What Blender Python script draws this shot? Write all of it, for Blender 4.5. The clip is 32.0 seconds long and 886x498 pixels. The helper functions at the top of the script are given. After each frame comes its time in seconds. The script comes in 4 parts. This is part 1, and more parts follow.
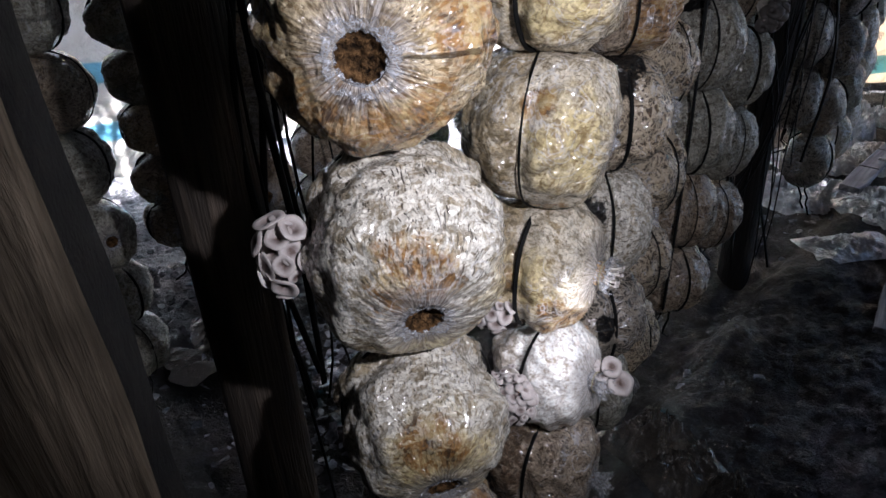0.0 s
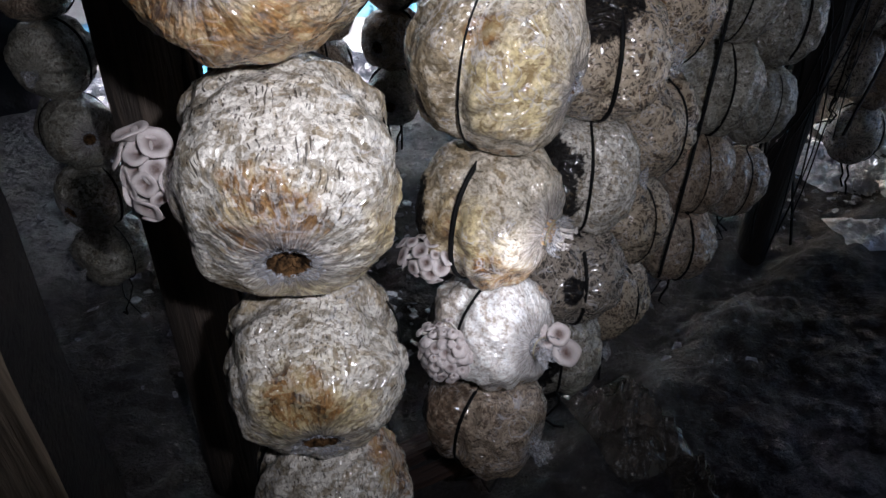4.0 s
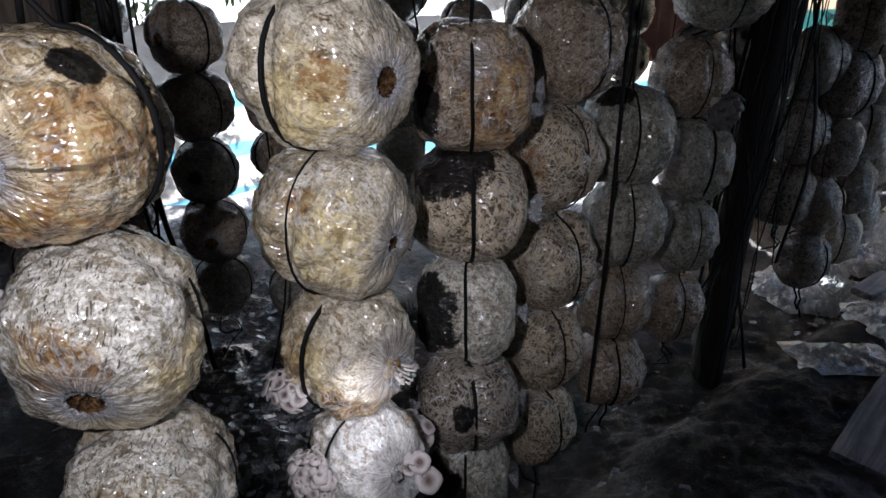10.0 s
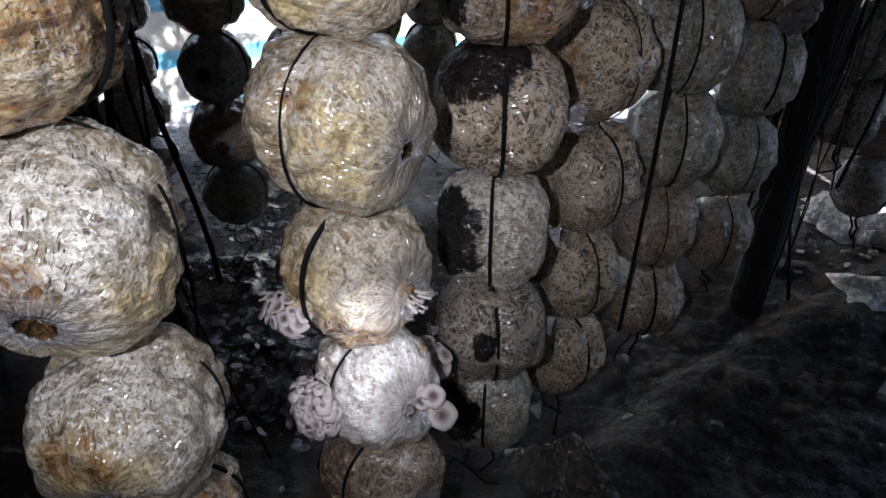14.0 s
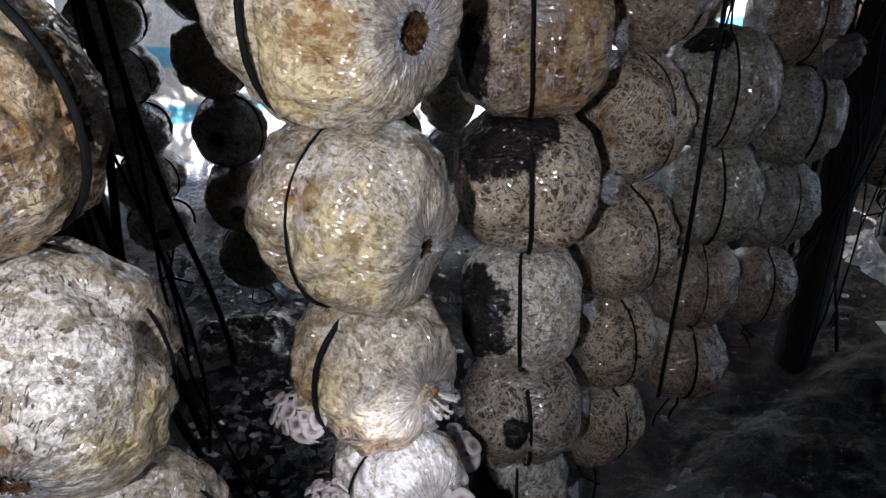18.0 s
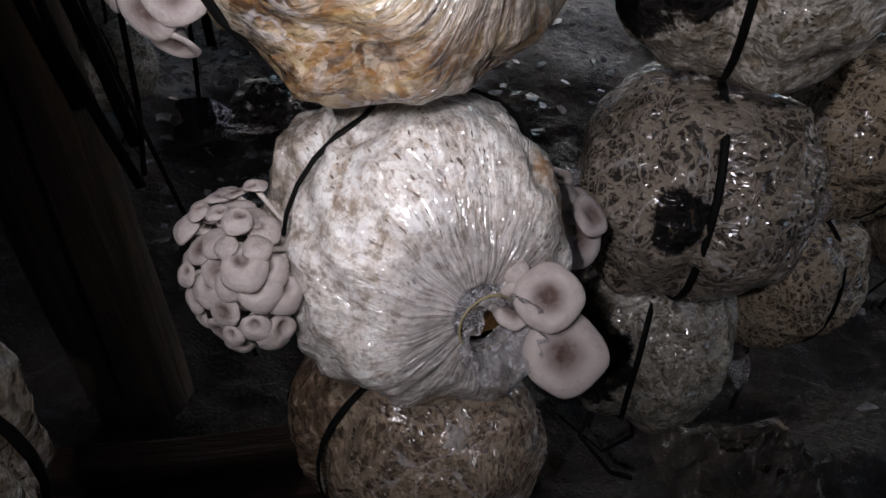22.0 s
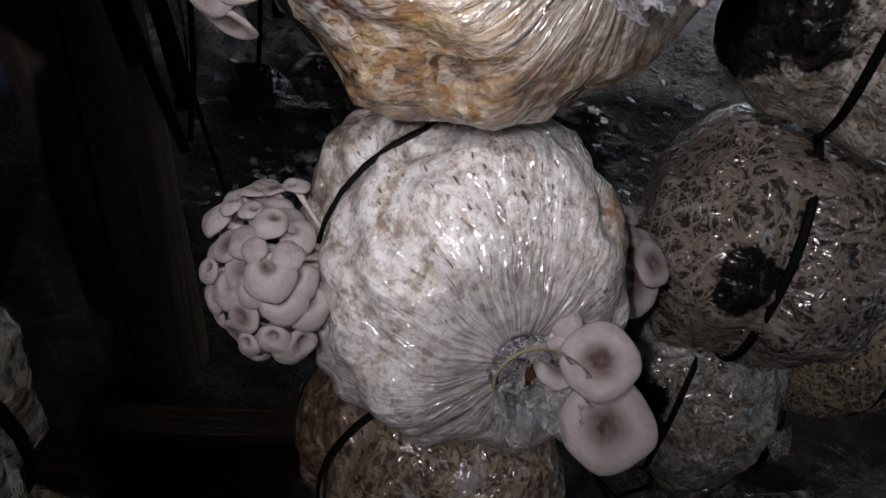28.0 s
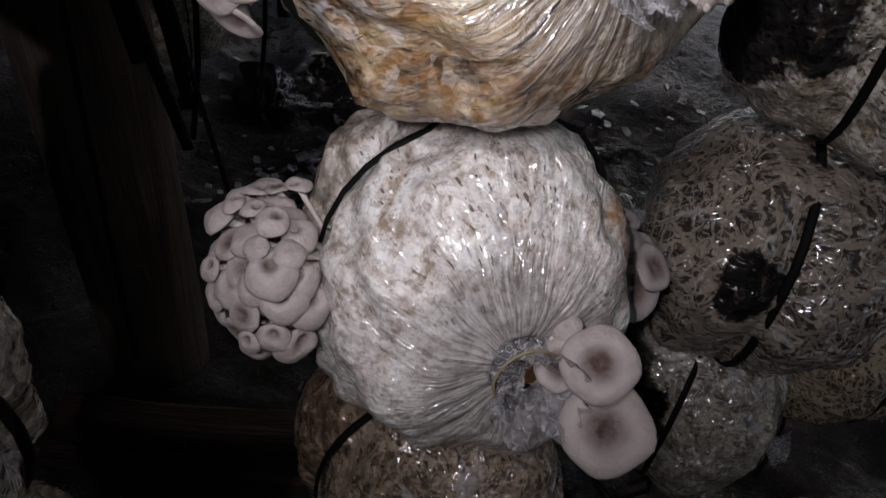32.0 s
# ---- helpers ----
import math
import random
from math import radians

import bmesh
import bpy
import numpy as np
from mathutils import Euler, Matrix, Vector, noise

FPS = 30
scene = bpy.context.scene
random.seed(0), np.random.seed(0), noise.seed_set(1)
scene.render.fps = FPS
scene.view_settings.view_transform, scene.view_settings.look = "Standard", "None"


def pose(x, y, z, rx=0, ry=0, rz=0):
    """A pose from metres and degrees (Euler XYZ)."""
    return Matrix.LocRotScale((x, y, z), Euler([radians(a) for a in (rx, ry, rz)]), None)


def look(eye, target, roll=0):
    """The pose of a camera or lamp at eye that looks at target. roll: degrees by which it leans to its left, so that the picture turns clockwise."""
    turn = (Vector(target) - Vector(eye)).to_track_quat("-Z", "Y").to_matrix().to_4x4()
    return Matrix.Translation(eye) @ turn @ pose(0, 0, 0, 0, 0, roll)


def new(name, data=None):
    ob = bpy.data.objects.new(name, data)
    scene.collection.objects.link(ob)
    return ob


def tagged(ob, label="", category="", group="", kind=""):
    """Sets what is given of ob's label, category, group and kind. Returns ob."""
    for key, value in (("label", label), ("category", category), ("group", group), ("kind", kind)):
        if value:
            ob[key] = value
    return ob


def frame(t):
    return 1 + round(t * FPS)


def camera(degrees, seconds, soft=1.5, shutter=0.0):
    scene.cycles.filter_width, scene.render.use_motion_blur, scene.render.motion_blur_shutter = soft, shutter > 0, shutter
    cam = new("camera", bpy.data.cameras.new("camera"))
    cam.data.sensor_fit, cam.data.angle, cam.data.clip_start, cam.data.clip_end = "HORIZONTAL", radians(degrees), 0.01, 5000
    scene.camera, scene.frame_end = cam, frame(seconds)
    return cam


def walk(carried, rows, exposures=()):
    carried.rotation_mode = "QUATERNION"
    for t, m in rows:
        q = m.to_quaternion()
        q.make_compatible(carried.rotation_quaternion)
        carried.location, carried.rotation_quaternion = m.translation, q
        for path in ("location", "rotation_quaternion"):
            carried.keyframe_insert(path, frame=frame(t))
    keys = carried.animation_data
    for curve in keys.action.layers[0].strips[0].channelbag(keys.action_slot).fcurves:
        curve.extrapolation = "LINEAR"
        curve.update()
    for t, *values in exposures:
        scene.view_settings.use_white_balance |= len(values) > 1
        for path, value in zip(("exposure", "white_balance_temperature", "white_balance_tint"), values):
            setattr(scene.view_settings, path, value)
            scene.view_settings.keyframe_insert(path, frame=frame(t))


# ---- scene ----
cam = camera(67.2, 32.0)
EXPOSURES = [(t, stops, 6000 if t < 20.5 else 6500, tint) for t, stops, tint in (
    (0, 2.0, 16), (3, 1.95, 16), (5.5, 1.75, 16), (6.5, 1.7, 16), (8, 1.68, 16), (9, 1.55, 16), (11, 1.68, 15), (14, 1.8, 15), (19, 1.8, 16), (20, 1.85, 17), (21, 1.85, 18), (22, 1.3, 20), (23.5, 1.1, 20), (27, 1.0, 20), (29, 1.05, 20), (32, 1.0, 20))]
SKY = 0.085
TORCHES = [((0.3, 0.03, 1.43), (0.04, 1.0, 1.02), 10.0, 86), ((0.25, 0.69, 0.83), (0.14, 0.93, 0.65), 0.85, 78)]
PATH = [
    (0, (0.001, 0.0, 1.337), (-0.035, 1.745, 0.36), -2.4),
    (0.5, (-0.066, 0.0, 1.341), (0.061, 1.717, 0.323), 3.0),
    (1, (-0.088, 0.015, 1.346), (0.074, 1.744, 0.355), 5.2),
    (1.5, (-0.081, 0.024, 1.347), (0.078, 1.761, 0.367), 4.8),
    (2, (-0.05, 0.023, 1.333), (0.137, 1.733, 0.312), 3.7),
    (2.5, (-0.017, 0.024, 1.328), (0.185, 1.715, 0.278), 3.5),
    (3, (0.026, 0.035, 1.32), (0.178, 1.698, 0.22), 3.5),
    (3.5, (0.085, 0.079, 1.298), (0.081, 1.719, 0.153), 3.3),
    (5.5, (0.282, 0.098, 1.324), (-0.133, 1.704, 0.206), -1.3),
    (6, (0.258, 0.09, 1.326), (-0.166, 1.688, 0.201), -0.1),
    (6.5, (0.249, 0.067, 1.354), (-0.23, 1.717, 0.331), -0.5),
    (7, (0.244, 0.02, 1.389), (-0.048, 1.803, 0.532), -0.8),
    (7.5, (0.247, -0.06, 1.405), (0.109, 1.748, 0.562), -0.6),
    (8, (0.245, -0.107, 1.405), (0.206, 1.703, 0.555), -1.1),
    (8.5, (0.304, -0.101, 1.403), (0.296, 1.708, 0.55), -1.1),
    (9, (0.388, -0.047, 1.405), (0.218, 1.765, 0.577), -1.6),
    (9.5, (0.432, -0.018, 1.401), (0.17, 1.761, 0.526), -1.5),
    (10, (0.436, 0.05, 1.4), (0.147, 1.835, 0.545), 0.2),
    (10.5, (0.413, 0.141, 1.39), (0.033, 1.922, 0.564), -1.1),
    (11, (0.42, 0.161, 1.391), (0.061, 1.943, 0.557), -1.2),
    (11.5, (0.414, 0.132, 1.387), (0.058, 1.907, 0.537), -0.7),
    (12, (0.418, 0.125, 1.363), (0.057, 1.873, 0.461), -0.9),
    (12.5, (0.421, 0.123, 1.361), (0.133, 1.861, 0.413), -0.3),
    (13, (0.419, 0.138, 1.356), (0.074, 1.852, 0.385), -0.2),
    (13.5, (0.432, 0.157, 1.35), (0.083, 1.839, 0.325), 0.1),
    (14, (0.425, 0.176, 1.336), (0.076, 1.822, 0.255), 0.8),
    (14.5, (0.415, 0.211, 1.356), (0.117, 1.925, 0.37), 2.2),
    (16.5, (0.399, 0.269, 1.37), (0.038, 1.997, 0.429), 0.7),
    (17, (0.395, 0.276, 1.365), (-0.012, 1.983, 0.407), -0.3),
    (17.5, (0.397, 0.283, 1.36), (-0.037, 1.962, 0.363), -1.6),
    (18, (0.401, 0.285, 1.362), (-0.028, 1.963, 0.361), -1.8),
    (18.5, (0.399, 0.286, 1.362), (-0.017, 1.958, 0.346), -0.8),
    (19, (0.389, 0.295, 1.362), (-0.005, 1.972, 0.347), -0.2),
    (19.5, (0.391, 0.288, 1.354), (0.002, 1.953, 0.317), 0.0),
    (20, (0.408, 0.291, 1.338), (0.018, 1.918, 0.243), 0.3),
    (20.5, (0.409, 0.346, 1.248), (0.008, 1.902, 0.057), 2.5),
    (21, (0.361, 0.479, 1.062), (-0.131, 1.973, -0.174), 4.6),
    (21.5, (0.322, 0.583, 0.912), (-0.253, 2.006, -0.37), 4.6),
    (22, (0.319, 0.635, 0.847), (-0.332, 2.011, -0.45), 2.5),
    (22.5, (0.317, 0.654, 0.834), (-0.402, 1.978, -0.482), 0.4),
    (23, (0.294, 0.659, 0.841), (-0.415, 1.998, -0.464), 2.2),
    (23.5, (0.266, 0.676, 0.873), (-0.476, 2.064, -0.36), 2.8),
    (24, (0.257, 0.682, 0.873), (-0.496, 2.094, -0.327), 2.8),
    (24.5, (0.272, 0.688, 0.882), (-0.508, 2.058, -0.35), 2.8),
    (25, (0.273, 0.691, 0.886), (-0.555, 2.047, -0.328), 2.3),
    (25.5, (0.28, 0.658, 0.891), (-0.49, 2.071, -0.296), 2.2),
    (27.5, (0.288, 0.69, 0.885), (-0.472, 2.005, -0.467), 6.8),
    (28, (0.292, 0.668, 0.838), (-0.458, 2.018, -0.523), 8.8),
    (28.5, (0.292, 0.668, 0.838), (-0.438, 1.984, -0.569), 9.4),
    (29, (0.292, 0.668, 0.838), (-0.446, 1.942, -0.606), 8.3),
    (29.5, (0.292, 0.668, 0.838), (-0.435, 1.959, -0.596), 8.6),
    (30, (0.292, 0.668, 0.838), (-0.428, 1.976, -0.583), 9.2),
    (30.5, (0.292, 0.668, 0.838), (-0.423, 1.992, -0.57), 9.7),
    (31, (0.292, 0.668, 0.838), (-0.44, 1.962, -0.589), 8.6),
    (31.5, (0.292, 0.668, 0.838), (-0.435, 1.985, -0.57), 9.6),
    (32, (0.292, 0.668, 0.838), (-0.463, 2.017, -0.521), 9.5),
]
walk(cam, [(t, look(eye, target, roll)) for t, eye, target, roll in PATH], EXPOSURES)

# ---------------------------------------------------------------- light
world = bpy.data.worlds.new("world")
scene.world = world
world.use_nodes = True
_nt = world.node_tree
_sky = _nt.nodes.new("ShaderNodeTexSky")
_sky.sky_type, _sky.sun_disc = "NISHITA", False
_sky.sun_elevation, _sky.sun_rotation = radians(38), radians(-25)
_nt.links.new(_sky.outputs[0], _nt.nodes["Background"].inputs[0])
_nt.nodes["Background"].inputs[1].default_value = SKY

_sun = new("sun", bpy.data.lights.new("sun", "SUN"))
_sun.data.energy, _sun.data.angle, _sun.data.color = 13.0, radians(0.5), (1, 0.97, 0.93)
_sun.matrix_world = look((-1.69, 3.63, 3.1), (0, 0, 0))

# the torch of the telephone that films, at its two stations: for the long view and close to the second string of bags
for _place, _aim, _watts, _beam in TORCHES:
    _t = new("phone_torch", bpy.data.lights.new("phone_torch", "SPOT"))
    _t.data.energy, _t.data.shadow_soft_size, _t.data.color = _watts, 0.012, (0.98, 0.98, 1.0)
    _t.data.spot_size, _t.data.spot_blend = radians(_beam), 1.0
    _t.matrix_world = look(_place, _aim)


# ---------------------------------------------------------------- materials
class Nodes:
    """A short way to write node trees."""

    def __init__(self, name):
        self.mat = bpy.data.materials.new(name)
        self.mat.use_nodes = True
        self.t = self.mat.node_tree
        self.out = self.t.nodes["Material Output"]
        self.bsdf = self.t.nodes["Principled BSDF"]

    def n(self, kind, **settings):
        node = self.t.nodes.new("ShaderNode" + kind)
        for key, value in settings.items():
            setattr(node, key, value)
        return node

    def put(self, socket, value):
        if isinstance(value, bpy.types.NodeSocket):
            self.t.links.new(value, socket)
        elif isinstance(value, tuple) and len(value) == 3 and socket.type == "RGBA":
            socket.default_value = (*value, 1)
        else:
            socket.default_value = value

    def coords(self, kind="Object", scale=(1, 1, 1), turn=(0, 0, 0), vary=True):
        c = self.n("Attribute", attribute_name="polar").outputs["Vector"] if kind == "polar" else self.n("TexCoord").outputs[kind]
        m = self.n("Mapping")
        self.put(m.inputs[0], c)
        m.inputs["Scale"].default_value = scale
        m.inputs["Rotation"].default_value = [radians(a) for a in turn]
        if vary:
            r = self.n("ObjectInfo").outputs["Random"]
            self.put(m.inputs["Location"], self.math("MULTIPLY", r, 37.0))
        return m.outputs[0]

    def noise(self, at, scale, detail=3.0, rough=0.55, warp=0.0):
        x = self.n("TexNoise")
        self.put(x.inputs["Vector"], at)
        x.inputs["Scale"].default_value, x.inputs["Detail"].default_value = scale, detail
        x.inputs["Roughness"].default_value, x.inputs["Distortion"].default_value = rough, warp
        return x.outputs[0]

    def cells(self, at, scale, feature="F1", out="Distance"):
        x = self.n("TexVoronoi", feature=feature)
        self.put(x.inputs["Vector"], at)
        x.inputs["Scale"].default_value = scale
        return x.outputs[out]

    def math(self, kind, a, b=0.0, clamp=False):
        x = self.n("Math", operation=kind, use_clamp=clamp)
        self.put(x.inputs[0], a), self.put(x.inputs[1], b)
        return x.outputs[0]

    def ramp(self, value, lo, hi):
        x = self.n("MapRange")
        x.interpolation_type = "SMOOTHSTEP"
        self.put(x.inputs[0], value)
        x.inputs[1].default_value, x.inputs[2].default_value = lo, hi
        return x.outputs[0]

    def mix(self, f, a, b):
        x = self.n("Mix", data_type="RGBA")
        self.put(x.inputs[0], f), self.put(x.inputs[6], a), self.put(x.inputs[7], b)
        return x.outputs[2]

    def attr(self, name):
        return self.n("Attribute", attribute_name=name).outputs["Fac"]

    def bump(self, height, depth, strength=1.0, after=None):
        x = self.n("Bump")
        self.put(x.inputs["Height"], height)
        x.inputs["Distance"].default_value, x.inputs["Strength"].default_value = depth, strength
        if after:
            self.put(x.inputs["Normal"], after)
        return x.outputs[0]

    def done(self, colour, rough=0.6, normal=None, metal=0.0, **more):
        self.put(self.bsdf.inputs["Base Color"], colour)
        self.put(self.bsdf.inputs["Roughness"], rough)
        self.bsdf.inputs["Metallic"].default_value = metal
        if normal:
            self.put(self.bsdf.inputs["Normal"], normal)
        for key, value in more.items():
            self.put(self.bsdf.inputs[key.replace("_", " ")], value)
        return self.mat


def bag_material(name, pale, warm, fleck_colour, flecks, warmth, gloss=1.0, straw=0.0, rough=1.0):
    """Straw grown through with white threads, under a clear film: a pale mat, ochre patches, dark straw bits."""
    n = Nodes(name)
    at = n.coords()
    wob = n.n("TexNoise")
    n.put(wob.inputs["Vector"], at)
    wob.inputs["Scale"].default_value, wob.inputs["Detail"].default_value = 14, 3

    def bent(base, bend):
        add = n.n("VectorMath", operation="MULTIPLY_ADD")
        n.put(add.inputs[0], wob.outputs["Color"])
        add.inputs[1].default_value = (bend, bend, bend)
        n.put(add.inputs[2], base)
        return add.outputs[0]

    def flow(around, along, bend):
        """Coordinates that run from the mouth to the tied end."""
        return bent(n.coords("polar", scale=(around, around, along)), bend)

    skin = n.n("VectorMath", operation="MULTIPLY_ADD")
    n.put(skin.inputs[0], wob.outputs["Color"])
    skin.inputs[1].default_value = (0.05, 0.05, 0)
    fray, frayed = n.n("TexNoise"), n.n("VectorMath", operation="MULTIPLY_ADD")
    n.put(fray.inputs["Vector"], at)
    fray.inputs["Scale"].default_value, fray.inputs["Detail"].default_value = 150, 2
    n.put(frayed.inputs[0], fray.outputs["Color"])
    frayed.inputs[1].default_value = (0.007, 0.007, 0)
    n.put(frayed.inputs[2], n.n("Attribute", attribute_name="skin").outputs["Vector"])
    n.put(skin.inputs[2], frayed.outputs[0])

    def slanted(turn, across, along):
        """The skin turned to one slant, then stretched."""
        m = n.n("Mapping")
        n.put(m.inputs[0], skin.outputs[0])
        m.inputs["Rotation"].default_value = (0, 0, radians(turn))
        n.put(m.inputs["Location"], n.math("MULTIPLY", n.n("ObjectInfo").outputs["Random"], 7.0))
        k = n.n("VectorMath", operation="MULTIPLY")
        n.put(k.inputs[0], m.outputs[0])
        k.inputs[1].default_value = (along, across, 1)
        return k.outputs[0]

    def strands(turn, across, along, lo, hi):
        """Long thin straws lying on the skin of the bag, at one slant."""
        x = n.n("TexNoise", noise_dimensions="2D")
        n.put(x.inputs["Vector"], slanted(turn, across, along))
        x.inputs["Scale"].default_value, x.inputs["Detail"].default_value, x.inputs["Roughness"].default_value = 1.0, 1.0, 0.4
        return n.ramp(x.outputs[0], lo, hi)

    def bits(around, along, bend, share, size):
        """Chopped bits, most of them lying along the flow."""
        where = flow(around, along, bend)
        tint = n.n("SeparateColor")
        n.put(tint.inputs[0], n.cells(where, 1.0, out="Color"))
        return n.math("MULTIPLY", n.ramp(n.cells(where, 1.0), size, size * 0.72), n.ramp(tint.outputs[0], share, share - 0.06)), tint.outputs[1]

    deep = tuple(0.4 * c for c in warm)
    white = tuple(min(0.9, c * 1.28 + 0.05) for c in pale)
    dull = tuple(0.22 * a + 0.42 * b for a, b in zip(pale, warm))
    near = n.attr("pleat")
    # the mat of threads
    fibre = n.noise(flow(24, 22, 16), 1.0, 3, 0.62)
    mat = n.noise(at, 66, 5, 0.68, 0.35)
    pick = n.math("GREATER_THAN", n.noise(at, 32, 2), 0.5)
    lie = n.n("Mix", data_type="VECTOR")
    n.put(lie.inputs[0], pick), n.put(lie.inputs[4], slanted(25, 230, 92)), n.put(lie.inputs[5], slanted(-55, 250, 98))
    chips = n.n("TexVoronoi", voronoi_dimensions="2D")
    rims = n.n("TexVoronoi", voronoi_dimensions="2D", feature="DISTANCE_TO_EDGE")
    for x in (chips, rims):
        n.put(x.inputs["Vector"], lie.outputs[1])
        x.inputs["Scale"].default_value = 1.0
    shade = n.n("SeparateColor")
    n.put(shade.inputs[0], chips.outputs["Color"])
    chip = shade.outputs[0]
    rim = n.math("MULTIPLY", n.ramp(rims.outputs["Distance"], 0.12, 0.02), n.ramp(shade.outputs[1], 0.45, 0.6))
    tex = n.math("ADD", n.math("MULTIPLY", fibre, 0.32), n.math("ADD", n.math("MULTIPLY", mat, 0.68 - 0.23 * rough), n.math("MULTIPLY", chip, 0.23 * rough)))
    ground = n.mix(n.ramp(tex, 0.38, 0.49), dull, pale)
    ground = n.mix(n.ramp(tex, 0.49, 0.6), ground, white)
    # thin places, where ochre straw shows
    patch = n.math("ADD", n.math("MULTIPLY", n.noise(at, 9, 3, 0.55, 0.6), 0.55), n.math("MULTIPLY", n.noise(at, 27, 4, 0.6, 1.0), 0.45))
    low = 0.66 - 0.24 * warmth
    thin = n.ramp(n.math("ADD", patch, n.math("MULTIPLY", n.math("SUBTRACT", tex, 0.5), -0.55)), low, low + 0.13)
    ochre_straw = n.mix(n.ramp(tex, 0.4, 0.58), tuple(0.75 * c for c in warm), tuple(min(0.8, 1.5 * c) for c in warm))
    ground = n.mix(n.math("MULTIPLY", thin, 0.85), ground, ochre_straw)
    # flakes of chopped straw, some white with threads
    flake = n.n("SeparateColor")
    n.put(flake.inputs[0], n.cells(bent(n.coords(scale=(60, 120, 80), turn=(25, 10, 40)), 5), 1.0, out="Color"))
    ground = n.mix(n.math("MULTIPLY", n.ramp(flake.outputs[0], 0.62, 0.8), 0.6 * rough ** 1.5), ground, n.mix(n.ramp(flake.outputs[1], 0.3, 0.7), tuple(0.9 * c for c in warm), deep))
    ground = n.mix(n.math("MULTIPLY", n.ramp(flake.outputs[2], 0.68, 0.85), 0.75 * rough), ground, white)
    ground = n.mix(n.math("MULTIPLY", rim, 0.6 * rough ** 1.5), ground, deep)
    # bright threads that run to the mouth
    radial = n.noise(n.coords("polar", scale=(8, 8, 4)), 1.0, 3, 0.6, 0.9)
    lines = n.noise(flow(20, 5, 4), 1.0, 3, 0.6)
    ground = n.mix(n.math("MULTIPLY", n.ramp(lines, 0.55, 0.66), n.math("MULTIPLY", near, 0.6)), ground, white)
    ground = n.mix(n.math("MULTIPLY", n.math("MULTIPLY", n.ramp(lines, 0.46, 0.36), near), 0.5), ground, tuple(0.9 * c for c in warm))
    ground = n.mix(n.math("MULTIPLY", n.math("MULTIPLY", n.ramp(radial, 0.46, 0.34), near), 0.3), ground, white)
    # chopped bits of straw, pale brown and dark
    brown_bit, brown_pick = bits(17, 17, 9, 0.42, 0.42)
    colour = n.mix(n.math("MULTIPLY", brown_bit, 0.5 * rough), ground, n.mix(n.ramp(brown_pick, 0.4, 0.6), deep, tuple(0.85 * c for c in warm)))
    where = n.ramp(n.noise(at, 15, 3), 0.62 - 0.34 * flecks, 0.7 - 0.34 * flecks)
    dark_bit, _ = bits(25, 30, 12, 0.18 + 0.3 * flecks, 0.34)
    fine_bit, _ = bits(44, 46, 18, 0.14 + 0.25 * flecks, 0.34)
    dark_bit = n.math("MULTIPLY", n.math("MAXIMUM", dark_bit, fine_bit), n.math("ADD", 0.25, n.math("MULTIPLY", where, 0.75)))
    colour = n.mix(n.math("MULTIPLY", dark_bit, 0.92), colour, fleck_colour)
    # the finest grain of threads and crumbs
    grain = n.noise(at, 230, 4, 0.72, 0.3)
    colour = n.mix(n.math("MULTIPLY", n.ramp(grain, 0.49, 0.4), 0.45), colour, tuple(0.6 * c for c in dull))
    colour = n.mix(n.math("MULTIPLY", n.ramp(grain, 0.54, 0.62), 0.4), colour, white)
    if straw:
        dark_line = n.math("MAXIMUM", strands(20, 260, 22, 0.57, 0.64), strands(78, 240, 20, 0.57, 0.64))
        dark_line = n.math("MAXIMUM", dark_line, strands(-40, 280, 26, 0.58, 0.65))
        colour = n.mix(n.math("MULTIPLY", dark_line, straw), colour, fleck_colour)
        light = n.math("MAXIMUM", strands(52, 250, 20, 0.56, 0.64), strands(-15, 230, 18, 0.57, 0.65))
        light = n.math("MAXIMUM", light, strands(115, 260, 24, 0.57, 0.65))
        colour = n.mix(n.math("MULTIPLY", light, straw), colour, tuple(min(0.85, 1.25 * c) for c in pale))
    ragged = n.math("MULTIPLY", n.math("SUBTRACT", n.noise(at, 24, 5, 0.65), 0.5), 1.5)
    # wet stains, streaked towards the mouth
    brown = n.ramp(n.math("ADD", n.attr("brown"), n.math("ADD", n.math("MULTIPLY", ragged, 0.7), n.math("MULTIPLY", n.math("MULTIPLY", n.math("SUBTRACT", lines, 0.5), near), 1.2))), 0.24, 0.5)
    streak = n.math("ADD", n.math("MULTIPLY", lines, 0.25), n.math("MULTIPLY", n.noise(at, 36, 5, 0.66, 0.3), 0.75))
    tone = n.mix(n.ramp(streak, 0.41, 0.5), (0.05, 0.022, 0.008), (0.27, 0.13, 0.034))
    tone = n.mix(n.ramp(streak, 0.5, 0.6), tone, (0.46, 0.33, 0.15))
    ochre = n.ramp(n.math("ADD", n.attr("ochre"), ragged), 0.1, 0.7)
    colour = n.mix(n.math("MULTIPLY", ochre, 0.65), colour, n.mix(n.ramp(tex, 0.4, 0.58), (0.33, 0.22, 0.08), (0.76, 0.6, 0.25)))
    colour = n.mix(n.math("MULTIPLY", brown, n.math("ADD", 0.55, n.math("MULTIPLY", n.ramp(tex, 0.58, 0.42), 0.4))), colour, tone)
    # the half behind the strap, where the threads have not grown: dark damp straw
    rear = n.ramp(n.math("ADD", n.attr("rear"), n.math("MULTIPLY", ragged, 0.4)), 0.3, 0.7)
    colour = n.mix(n.math("MULTIPLY", rear, 0.72), colour, n.mix(n.ramp(tex, 0.42, 0.57), deep, n.mix(n.ramp(mat, 0.5, 0.62), warm, pale)))
